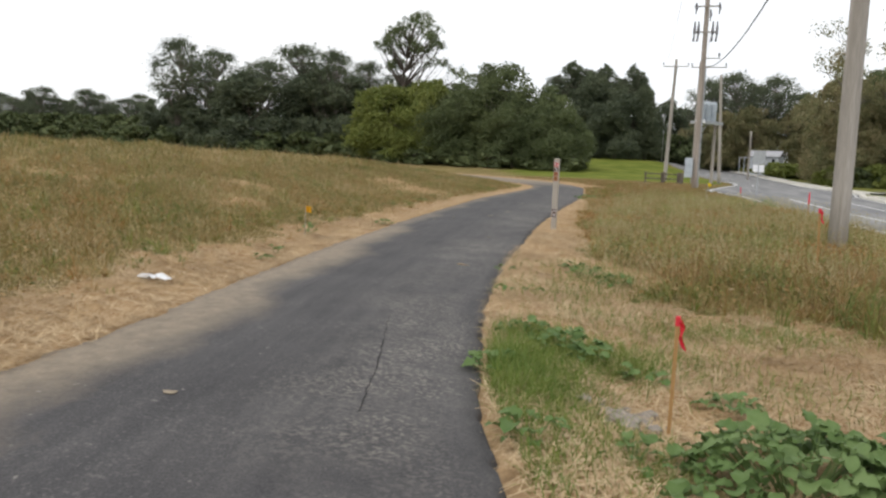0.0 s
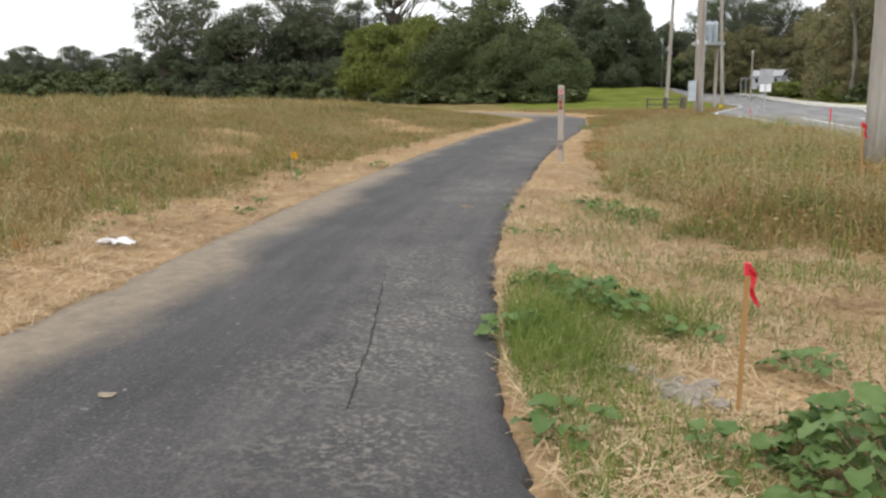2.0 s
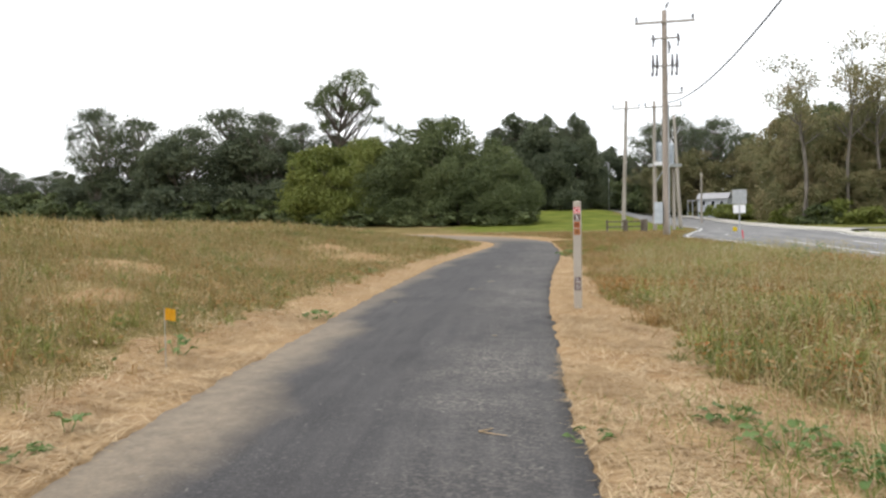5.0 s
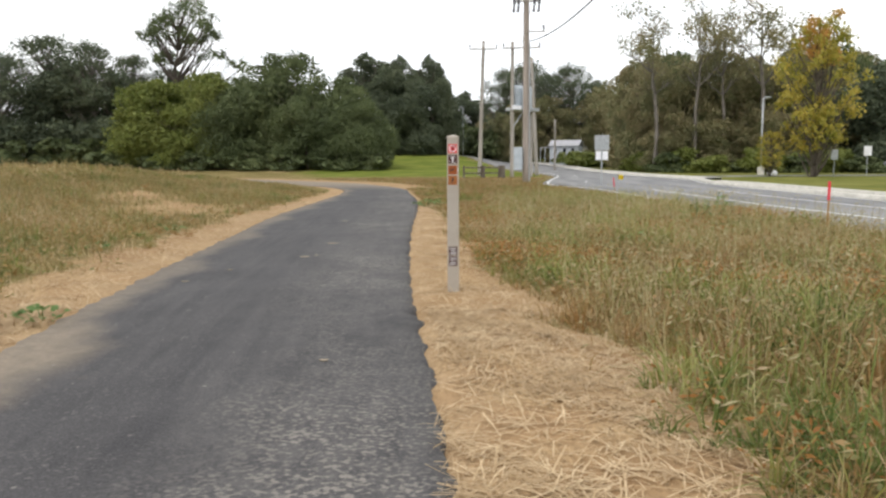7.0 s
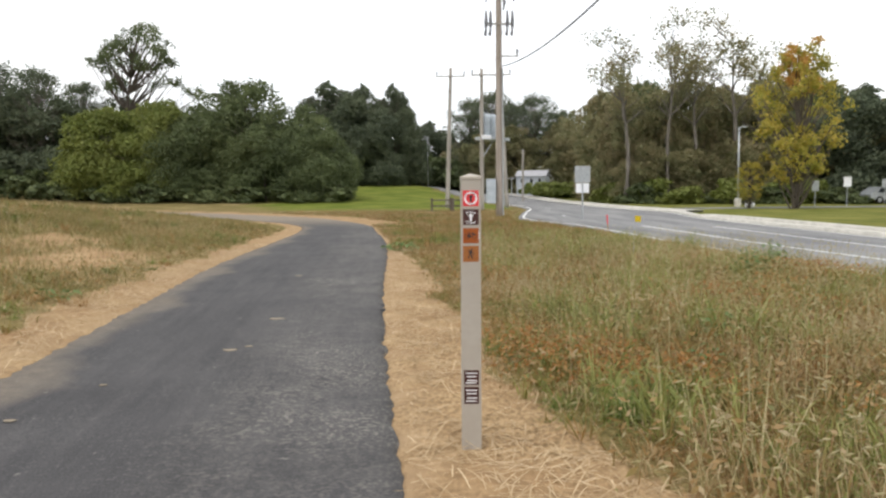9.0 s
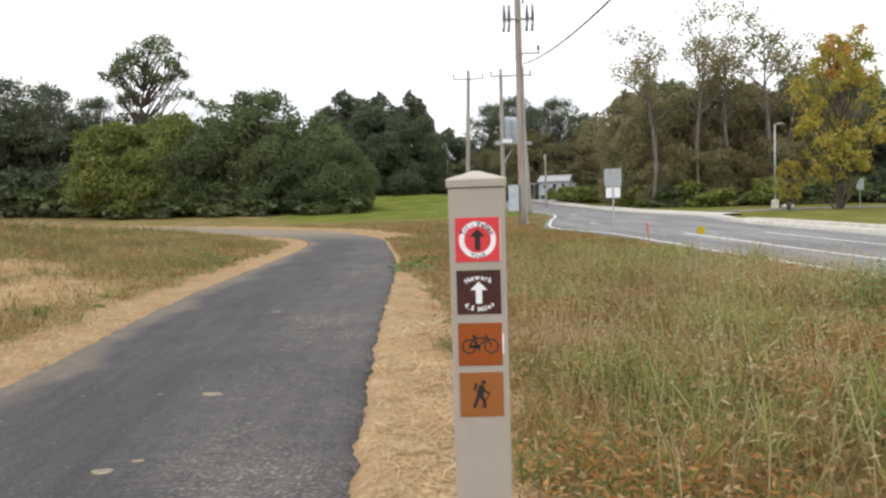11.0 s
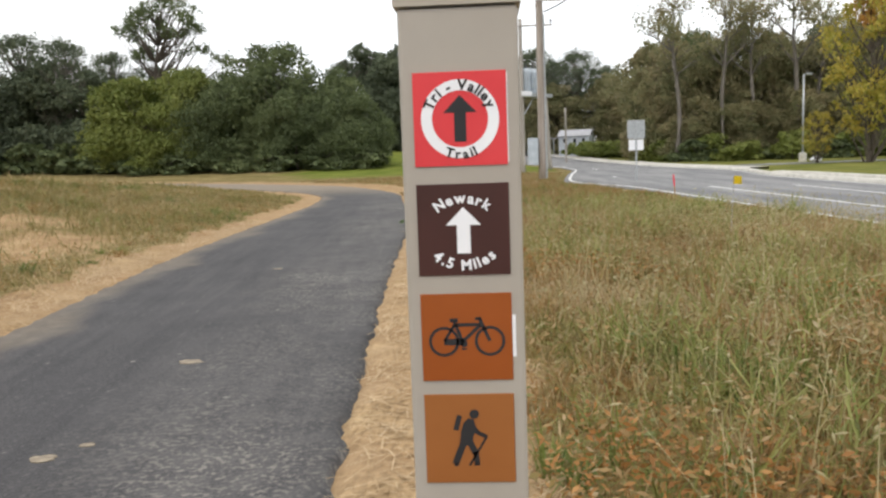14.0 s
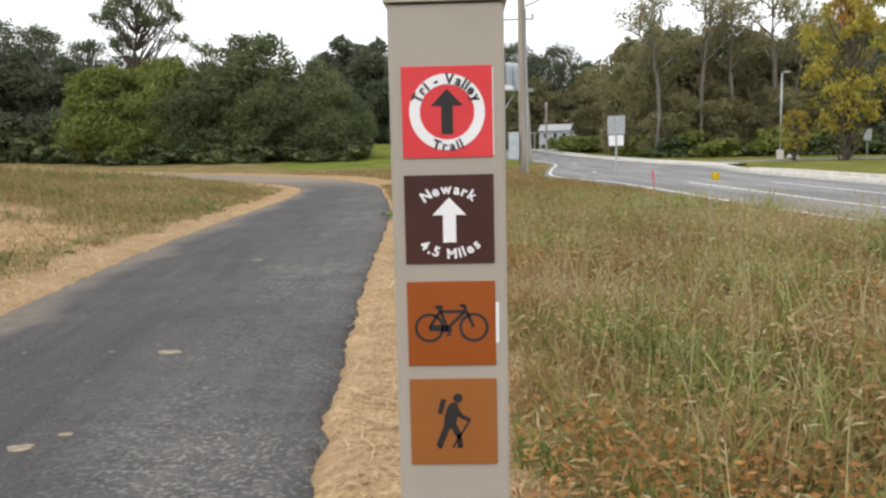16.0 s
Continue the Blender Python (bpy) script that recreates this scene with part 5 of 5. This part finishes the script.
weed(-3.45, -1.6, 0.22, 0.14, 20, 0.5, "small leafy weed on the straw shoulder", 16)
weed(-5.4, 6.2, 0.3, 0.14, 24, 0.55, "small leafy weed on the straw shoulder", 17)
weed(-5.1, 2.8, 0.2, 0.12, 14, 0.5, "small leafy weed on the straw shoulder", 18)
weed(-1.3, 15.6, 0.55, 0.24, 44, 0.65, "leafy green weed at the trail edge", 19)

for x, y, sp, hh, n, sz, k in ((4.9, 8.2, 0.35, 0.6, 60, 0.4, 41), (5.3, 9.0, 0.3, 0.55, 50, 0.4, 42), (4.4, 7.6, 0.28, 0.5, 44, 0.38, 43), (2.3, 2.6, 0.2, 0.3, 26, 0.35, 44), (1.9, 1.6, 0.2, 0.25, 24, 0.32, 45)):
    weed(x, y, sp, hh, n, sz, "bushy dark green weed standing in the verge grass", k)
rs = random.Random(9)
for k in range(26):
    a, r = rs.uniform(0, 6.28), 0.38 * math.sqrt(rs.random())
    lump("rock", 2.70 + r * math.cos(a) * 0.75, -12.72 + r * math.sin(a), rs.uniform(0.03, 0.085), M_ROCK, "small grey broken rock in a pile", "rock", 0.65, None, "rubble by the stake", "", 1)
for x, y, r in ((2.74, -12.98, 0.09), (2.9, -12.86, 0.08), (2.6, -12.9, 0.07), (2.84, -12.72, 0.07), (2.66, -12.75, 0.085)):
    lump("rubble_slab", x, y, r, M_ROCK, "flat grey broken slab in the rubble", "rock", 0.45, None, "rubble by the stake", "", 1)
for x, y, r in ((-2.14, 4.72, 0.09), (-2.77, 9.55, 0.07), (0.04, -14.05, 0.05), (-0.75, -3.0, 0.03), (-2.18, 2.86, 0.07), (-2.05, 3.05, 0.04), (-3.0, 0.53, 0.04), (-2.8, 1.5, 0.03)):
    bm = bmesh.new()
    bmesh.ops.create_circle(bm, cap_ends=True, segments=14, radius=r)
    for v in bm.verts:
        v.co *= 1 + 0.75 * noise.noise(Vector((v.co.x * 23, v.co.y * 23, x)))
        v.co.y *= 0.6
    bmesh.ops.solidify(bm, geom=bm.faces[:], thickness=-0.004)
    ob = new("mud_patch", mesh_of("mud_patch", bm, M_DUSTSPOT))
    ob.location = (x, y, 0.013)
    tagged(ob, "dried pale mud patch on asphalt", "mud")


def twig():
    z = 0.018
    bm = tube([(0.075, 0.075, z), (0.0, 0.0, z), (0.10, -0.05, z), (0.19, -0.075, z)], [0.003, 0.005, 0.004, 0.002], 6)
    ob = new("straw_twig", mesh_of("straw_twig", bm, M_STRAW, True))
    ob.location = (-0.14, -7.16, 0)
    tagged(ob, "bent pale straw twig lying on the asphalt", "twig")


twig()


def seam():
    rng = np.random.default_rng(8)
    n = 26
    y = np.linspace(-13.9, -11.15, n)
    x = np.interp(y, [-13.9, -12.6, -11.15], [1.26, 0.85, 0.37]) + rng.normal(0, 0.008, n)
    w = 0.002 + 0.005 * rng.random(n)
    z = 0.014 + 0 * y
    v = np.concatenate([np.column_stack([x - w, y, z]), np.column_stack([x + w, y, z])])
    i = np.arange(n - 1)
    ob = new("seam", raw("seam", v, np.stack([i, i + n, i + n + 1, i + 1], 1), M_SEAM))
    ob.parent = trail
    tagged(ob, "open dark paving joint")


seam()


# ---- grasses and straw ----
def scatter(rng, x0, x1, y0, y1, per):
    n = int((x1 - x0) * (y1 - y0) * per)
    return rng.uniform(x0, x1, n), rng.uniform(y0, y1, n)


def blades(name, x, y, h, w, lean, rng, material, label, category, curl=1.2, out_way=None, tone=None, lite=False):
    """Arching, tapering blades rooted at x, y; h: their length; out_way: the way they bend, tone: a share along the colour ramp."""
    n = len(x)
    z = lie(x, y) - 0.01
    a, t = rng.uniform(0, 2 * np.pi, n), rng.uniform(0, 2 * np.pi, n)
    if out_way is not None:
        a = out_way
    th = np.abs(rng.normal(0, lean, n))
    k = rng.uniform(0.05, curl, n)
    wx, wy = np.cos(t) * w / 2, np.sin(t) * w / 2
    v = np.empty((n, 7, 3))
    px, py, pz = x, y, z
    for j in range(4):
        taper = (1.0, 0.85, 0.6)[j] if j < 3 else 0
        if j < 3:
            v[:, 2 * j] = np.stack([px - wx * taper, py - wy * taper, pz], 1)
            v[:, 2 * j + 1] = np.stack([px + wx * taper, py + wy * taper, pz], 1)
            s = h * (0.4, 0.35, 0.25)[j]
            ang = np.minimum(th + k * j * 0.75, 2.2)
            px, py, pz = px + np.cos(a) * np.sin(ang) * s, py + np.sin(a) * np.sin(ang) * s, np.maximum(pz + np.cos(ang) * s, z + 0.02)
        else:
            v[:, 6] = np.stack([px, py, pz], 1)
    i = np.arange(n)[:, None] * 7
    f = np.concatenate([i + q for q in ((0, 1, 3), (0, 3, 2), (2, 3, 5), (2, 5, 4), (4, 5, 6))])
    if lite:
        v = v[:, (0, 1, 2, 3, 6)]
        f = np.concatenate([np.arange(n)[:, None] * 5 + q for q in ((0, 1, 3), (0, 3, 2), (2, 3, 4))])
    ob = new(name, raw(name, v.reshape(-1, 3), f, material, None if tone is None else {"tone": np.repeat(tone, v.shape[1])}))
    return tagged(ob, label, category, kind="stuff")


def clumpy(x, y):
    return 0.5 + 0.24 * wave(x, y, 0.8, 1) + 0.22 * wave(x, y, 2.4, 4) + 0.12 * wave(x, y, 6.1, 2)


rng = np.random.default_rng(21)


def meadow(x0, x1, y0, y1, per, side_want, hmin, hmax, width, material, name, label, thin=1.0):
    x, y = scatter(rng, x0, x1, y0, y1, per)
    out, side = beside(x, y)
    near, far = road_edges(y)
    m = straw_mask(x, y, out, side)
    c = clumpy(x, y)
    keep = (side == side_want) & (out > 0.03) & (rng.random(len(x)) < (1 - m) ** 1.5 * np.clip(0.35 + 0.9 * c, 0.15, 1)) & (x < near - 0.4)
    if side_want > 0:
        keep &= rng.random(len(x)) > 0.75 * np.exp(-(((x - 3.6) / 0.9) ** 2 + ((y - 6.5) / 1.3) ** 2))
    x, y, c, out, m = x[keep], y[keep], c[keep], out[keep], m[keep]
    lim = np.clip(0.45 + 0.55 * smoothstep(out, 0.6, 2.6), 0, 1)
    h = (hmin + (hmax - hmin) * np.clip(c * 0.7 + 0.5 * rng.random(len(x)), 0, 1)) * lim
    if side_want > 0:
        h = h * (1 - 0.4 * smoothstep(x - road_edges(y)[0], -3.5, -0.8))
    blades(name, x, y, h, width * rng.uniform(0.6, 1.4, len(x)), 0.75, rng, material, label, "grass", 2.4, lite=y0 > 5 or x1 < -12)


meadow(-13, -1, -19, 8, 270, -1, 0.10, 0.46, 0.012, M_DRYGRASS, "meadow_grass", "dry tan and olive meadow grass")
meadow(-14, -3, 8, 26, 300, -1, 0.12, 0.42, 0.015, M_DRYGRASS, "meadow_grass", "dry tan and olive meadow grass")
meadow(-34, -13, -10, 40, 52, -1, 0.15, 0.5, 0.036, M_DRYGRASS, "meadow_grass", "dry tan and olive meadow grass")
meadow(-15, -4, 26, 42, 110, -1, 0.10, 0.26, 0.02, M_DRYGRASS, "meadow_grass", "short dry meadow grass at the bend")
meadow(-60, -8, 42, 74, 14, -1, 0.10, 0.30, 0.06, M_DRYGRASS, "meadow_grass", "far dry meadow grass")
meadow(-2, 10, -11, 1, 430, 1, 0.10, 0.50, 0.011, M_VERGE, "verge_grass", "tall tangled green and straw verge grass")
meadow(-2, 8, 1, 12, 620, 1, 0.08, 0.40, 0.010, M_VERGE, "verge_grass", "tall tangled green and straw verge grass")
meadow(-6, 8, 12, 40, 300, 1, 0.12, 0.46, 0.017, M_VERGE, "verge_grass", "tall tangled green and straw verge grass")
meadow(-12, 8, 40, 54, 60, 1, 0.10, 0.26, 0.03, M_VERGE, "verge_grass", "short verge grass")



def thatch(x0, x1, y0, y1, per, side_want, label):
    """Dead blades lying in a tangle between the standing grass."""
    x, y = scatter(rng, x0, x1, y0, y1, per)
    out, side = beside(x, y)
    near, far = road_edges(y)
    keep = (side == side_want) & (out > 0.5) & (x < near - 0.4) & (rng.random(len(x)) < (1 - straw_mask(x, y, out, side)) * np.clip(0.25 + 0.6 * wave(x, y, 1.3, 9), 0.05, 1))
    x, y = x[keep], y[keep]
    blades("flattened_grass", x, y, rng.uniform(0.12, 0.34, len(x)), rng.uniform(0.004, 0.011, len(x)), 1.1, rng, M_STRAW, label, "grass", 1.8, lite=True)


thatch(0, 8, -9, 2, 260, 1, "dead pale grass blades lying through the verge")
thatch(0, 7.5, 2, 12, 420, 1, "dead pale grass blades lying through the verge")
thatch(-12, -1, -16, 14, 120, -1, "dead pale grass blades lying through the meadow")



def tussocks(x0, x1, y0, y1, per, side_want, hmin, hmax, width, green, label):
    """Fountains of blades from one root, each with its own height and colour, in drifts of a kind."""
    x, y = scatter(rng, x0, x1, y0, y1, per)
    out, side = beside(x, y)
    near, far = road_edges(y)
    m = straw_mask(x, y, out, side)
    keep = (side == side_want) & (out > 0.25) & (x < near - 0.5) & (rng.random(len(x)) < (1 - m) ** 1.2) & (bare_spots(x, y) < 0.35)
    if side_want > 0:
        keep &= rng.random(len(x)) > 0.85 * np.exp(-(((x - 3.6) / 0.9) ** 2 + ((y - 6.5) / 1.3) ** 2))
    x, y, out = x[keep], y[keep], out[keep]
    n = len(x)
    drift = 0.5 + 0.42 * wave(x, y, 0.95, 8) + 0.25 * wave(x, y, 2.7, 3)
    tone = np.clip(drift * 0.85 + rng.normal(0.10 - green, 0.16, n), 0.02, 1)
    tall = (hmin + (hmax - hmin) * rng.random(n) ** 1.7) * np.clip(0.5 + 0.5 * smoothstep(out, 0.4, 2.2), 0, 1)
    if side_want > 0:
        tall = tall * (1 - 0.45 * smoothstep(x - road_edges(y)[0], -3.5, -0.8))
    count = rng.integers(12, 34, n)
    g = np.repeat(np.arange(n), count)
    a = rng.uniform(0, 2 * np.pi, len(g))
    spread = rng.uniform(0.02, 0.09, n)[g] * np.sqrt(rng.random(len(g)))
    blades("tussock_grass", x[g] + np.cos(a) * spread, y[g] + np.sin(a) * spread, tall[g] * rng.uniform(0.55, 1.15, len(g)), width * rng.uniform(0.5, 1.4, len(g)), 0.72, rng, M_TUSSOCK, label, "grass", 2.3, a + rng.normal(0, 0.5, len(g)), tone[g], y0 > 5)


tussocks(0, 9, -11, 1, 24, 1, 0.16, 0.62, 0.009, 0.24, "tan, rusty and green tussocks of tall verge grass")
tussocks(0, 8, 1, 12, 36, 1, 0.14, 0.58, 0.008, -0.04, "tan, rusty and green tussocks of tall verge grass")
tussocks(-4, 7, 12, 34, 10, 1, 0.16, 0.5, 0.014, 0.14, "green and straw tussocks of verge grass")
tussocks(-13, -1, -18, 9, 10.5, -1, 0.12, 0.46, 0.011, 0.10, "olive and tan tussocks of meadow grass")
tussocks(-15, -4, 9, 27, 9, -1, 0.12, 0.40, 0.014, 0.14, "olive and tan tussocks of meadow grass")

# taller green tufts and seed heads in the verge
x, y = scatter(rng, 0.8, 7.0, -7, 20, 55)
out, side = beside(x, y)
near, far = road_edges(y)
tuft = wave(x, y, 1.9, 7) > 0.55
keep = (side > 0) & (out > 1.4) & tuft & (x < near - 0.5)
x, y = x[keep], y[keep]
x = np.repeat(x, 6) + rng.normal(0, 0.09, len(x) * 6)
y = np.repeat(y, 6) + rng.normal(0, 0.09, len(y) * 6)
blades("green_tufts", x, y, rng.uniform(0.2, 0.52, len(x)), np.full(len(x), 0.012), 0.7, rng, M_TUFT, "fresh green grass tufts in the verge", "grass")

# broad-bladed arching grass clumps in drifts across the verge
extra = np.random.default_rng(77)
px, py = [], []
for cx0, cy0, rx, ry, n in ((1.9, 4.6, 0.55, 0.6, 6), (1.3, 2.7, 0.3, 0.5, 3), (2.5, 6.0, 0.6, 0.8, 9), (2.9, 3.4, 0.6, 0.8, 7), (3.2, 8.6, 0.8, 1.0, 10), (2.6, -2.6, 0.7, 0.9, 8), (4.2, -1.2, 0.8, 1.2, 8)):
    g = extra.normal(0, 0.6, (n, 2))
    px.append(cx0 + rx * g[:, 0])
    py.append(cy0 + ry * g[:, 1])
x, y = np.concatenate(px), np.concatenate(py)
x = np.repeat(x, 34) + extra.normal(0, 0.05, len(x) * 34)
y = np.repeat(y, 34) + extra.normal(0, 0.05, len(y) * 34)
out, side = beside(x, y)
keep = (side > 0) & (out > 0.9)
x, y = x[keep], y[keep]
blades("arching_grass", x, y, extra.uniform(0.28, 0.60, len(x)), extra.uniform(0.008, 0.015, len(x)), 0.95, extra, M_TUFT, "arching clumps of broad yellow-green grass", "grass")


def seed_heads(x0, x1, y0, y1, per, side_want, hmin, hmax, label):
    x, y = scatter(rng, x0, x1, y0, y1, per)
    out, side = beside(x, y)
    near, far = road_edges(y)
    keep = (side == side_want) & (out > 1.3) & (x < near - 0.5) & (rng.random(len(x)) < clumpy(x, y))
    x, y = x[keep], y[keep]
    n = len(x)
    z, h = lie(x, y), rng.uniform(hmin, hmax, n)
    a = rng.uniform(0, 2 * np.pi, n)
    b0 = np.abs(rng.normal(0, 0.3, n))
    tip = np.stack([x + np.cos(a) * b0, y + np.sin(a) * b0, z + h], 1)
    root = np.stack([x, y, z], 1)
    e = np.stack([np.cos(a), np.sin(a), np.full(n, -0.35)], 1) * rng.uniform(0.05, 0.09, n)[:, None]
    s = np.stack([-np.sin(a), np.cos(a), np.zeros(n)], 1)
    up = np.array([0, 0, 1.0])
    v = np.stack([root - s * 0.0018, root + s * 0.0018, tip + s * 0.0014, tip - s * 0.0014,
                  tip + e * 0.4 + s * 0.0075, tip + e * 0.4 - s * 0.0075, tip + e * 0.45 + up * 0.008, tip + e], 1)
    i = np.arange(n)[:, None] * 8
    f = np.concatenate([i + q for q in ((0, 1, 2), (0, 2, 3), (3, 4, 6), (3, 6, 5), (4, 7, 6), (5, 6, 7), (3, 5, 7), (3, 7, 4))])
    tagged(new("seed_heads", raw("seed_heads", v.reshape(-1, 3), f, M_SEED)), label, "grass", kind="stuff")


seed_heads(0.5, 8, -8, 14, 95, 1, 0.22, 0.6, "pale nodding foxtail seed heads in the verge")
seed_heads(-16, -3, -12, 20, 9, -1, 0.25, 0.5, "pale grass seed heads over the meadow")

# small weed leaves tangled through the grass
def clutter(x0, x1, y0, y1, per, side_want, size, label, material=M_CLUTTER, patchy=False):
    x, y = scatter(rng, x0, x1, y0, y1, per)
    out, side = beside(x, y)
    near, far = road_edges(y)
    keep = (side == side_want) & (rng.random(len(x)) < (1 - straw_mask(x, y, out, side)) * np.clip(0.1 + clumpy(x + 3, y), 0, 1)) & (out > 0.1) & (x < near - 0.5)
    if patchy:
        keep &= wave(x + 5, y, 1.3, 5) > 0.5
    x, y = x[keep], y[keep]
    n = len(x)
    p = np.stack([x, y, lie(x, y) + 0.30 * rng.random(n) ** 1.3], 1)
    a = rng.standard_normal((n, 3))
    a[:, 2] *= 0.5
    a /= np.linalg.norm(a, axis=1)[:, None]
    b2 = np.cross(a, rng.standard_normal((n, 3)))
    b2 /= np.linalg.norm(b2, axis=1)[:, None]
    s = size * rng.uniform(0.5, 1.5, n)[:, None]
    v = np.stack([p - a * s, p - b2 * s * 0.38, p + a * s, p + b2 * s * 0.38], 1).reshape(-1, 3)
    i = np.arange(n)[:, None] * 4
    f = np.concatenate([i + (0, 1, 2), i + (0, 2, 3)])
    tagged(new("weed_leaves", raw("weed_leaves", v, f, material)), label, "weeds", kind="stuff")


clutter(-1, 8, -9, 2, 330, 1, 0.028, "small olive and rusty weed leaves in the verge")
clutter(-1, 7, 2, 13, 600, 1, 0.022, "small olive and rusty weed leaves in the verge")
clutter(-1, 6, -6, 9, 1500, 1, 0.02, "patches of rusty brown weed leaves in the verge", M_RUSTLEAF, True)
clutter(-12, -2, -16, 10, 160, -1, 0.03, "small olive and rusty weed leaves in the meadow")

# fresh green patches by the first stake
cx, cy = [], []
for px, py, rx, ry, n in ((2.1, -11.3, 0.55, 0.5, 4200), (1.95, -12.9, 0.42, 0.6, 6000), (2.75, -11.0, 0.6, 0.5, 1300), (2.2, -14.3, 0.45, 0.5, 1800), (2.9, -13.6, 0.5, 0.4, 900),
                          (3.6, -9.9, 0.9, 0.35, 1500), (2.4, -9.6, 0.8, 0.45, 600), (3.9, -11.6, 0.8, 0.5, 500), (1.7, -8.6, 0.7, 0.5, 600), (1.3, -6.4, 0.7, 0.6, 400), (2.0, -7.5, 0.5, 0.55, 900), (1.85, -12.2, 0.35, 0.5, 3500)):
    g = rng.normal(0, 0.72, (n, 2))
    cx.append(px + rx * g[:, 0])
    cy.append(py + ry * g[:, 1])
x, y = np.concatenate(cx), np.concatenate(cy)
out, side = beside(x, y)
keep = (out > 0.04) & (side > 0)
x, y = x[keep], y[keep]
blades("fresh_grass", x, y, rng.uniform(0.05, 0.21, len(x)), np.full(len(x), 0.006), 0.75, rng, M_GREENGRASS, "patches of short fresh green grass", "grass")


# loose straw on both shoulders
def straw_strands(x0, x1, y0, y1, per, label):
    x, y = scatter(rng, x0, x1, y0, y1, per)
    out, side = beside(x, y)
    m = straw_mask(x, y, out, side)
    keep = (out > np.where(y > -4, 0.1, 0.02) * rng.random(len(x)) + np.where(y > -4, 0.05, -0.01)) & (rng.random(len(x)) < m * (0.35 + 0.65 * (clumpy(x * 2, y * 2) > 0.42))) & (x < 7)
    x, y, out = x[keep], y[keep], out[keep]
    n = len(x)
    z = np.maximum(lie(x, y), np.where(out < 0.03, 0.002, -9)) + rng.uniform(0.003, 0.03, n)
    a = rng.uniform(0, 2 * np.pi, n)
    ln, w = rng.uniform(0.04, 0.15, n), rng.uniform(0.0014, 0.004, n)
    d = np.stack([np.cos(a), np.sin(a), rng.normal(0, 0.16, n)], 1) * ln[:, None]
    s = np.stack([-np.sin(a), np.cos(a), np.zeros(n)], 1) * w[:, None]
    c = np.stack([x, y, z], 1)
    mid = c + np.stack([0 * a, 0 * a, rng.uniform(0, 0.012, n)], 1)
    v = np.stack([c - d - s, c - d + s, mid + s, mid - s, c + d + s * 0.6, c + d - s * 0.6], 1)
    i = np.arange(n)[:, None] * 6
    f = np.concatenate([i + (0, 1, 2), i + (0, 2, 3), i + (3, 2, 4), i + (3, 4, 5)])
    tagged(new("loose_straw", raw("loose_straw", v.reshape(-1, 3), f, M_STRAW)), label, "straw", kind="stuff")


straw_strands(-5.5, 7, -18.5, -8, 1100, "loose golden straw mulch along the trail")
straw_strands(-6, 3, -8, -1, 850, "loose golden straw mulch along the trail")
straw_strands(-6.5, 2, -1, 18, 300, "loose golden straw mulch along the trail")
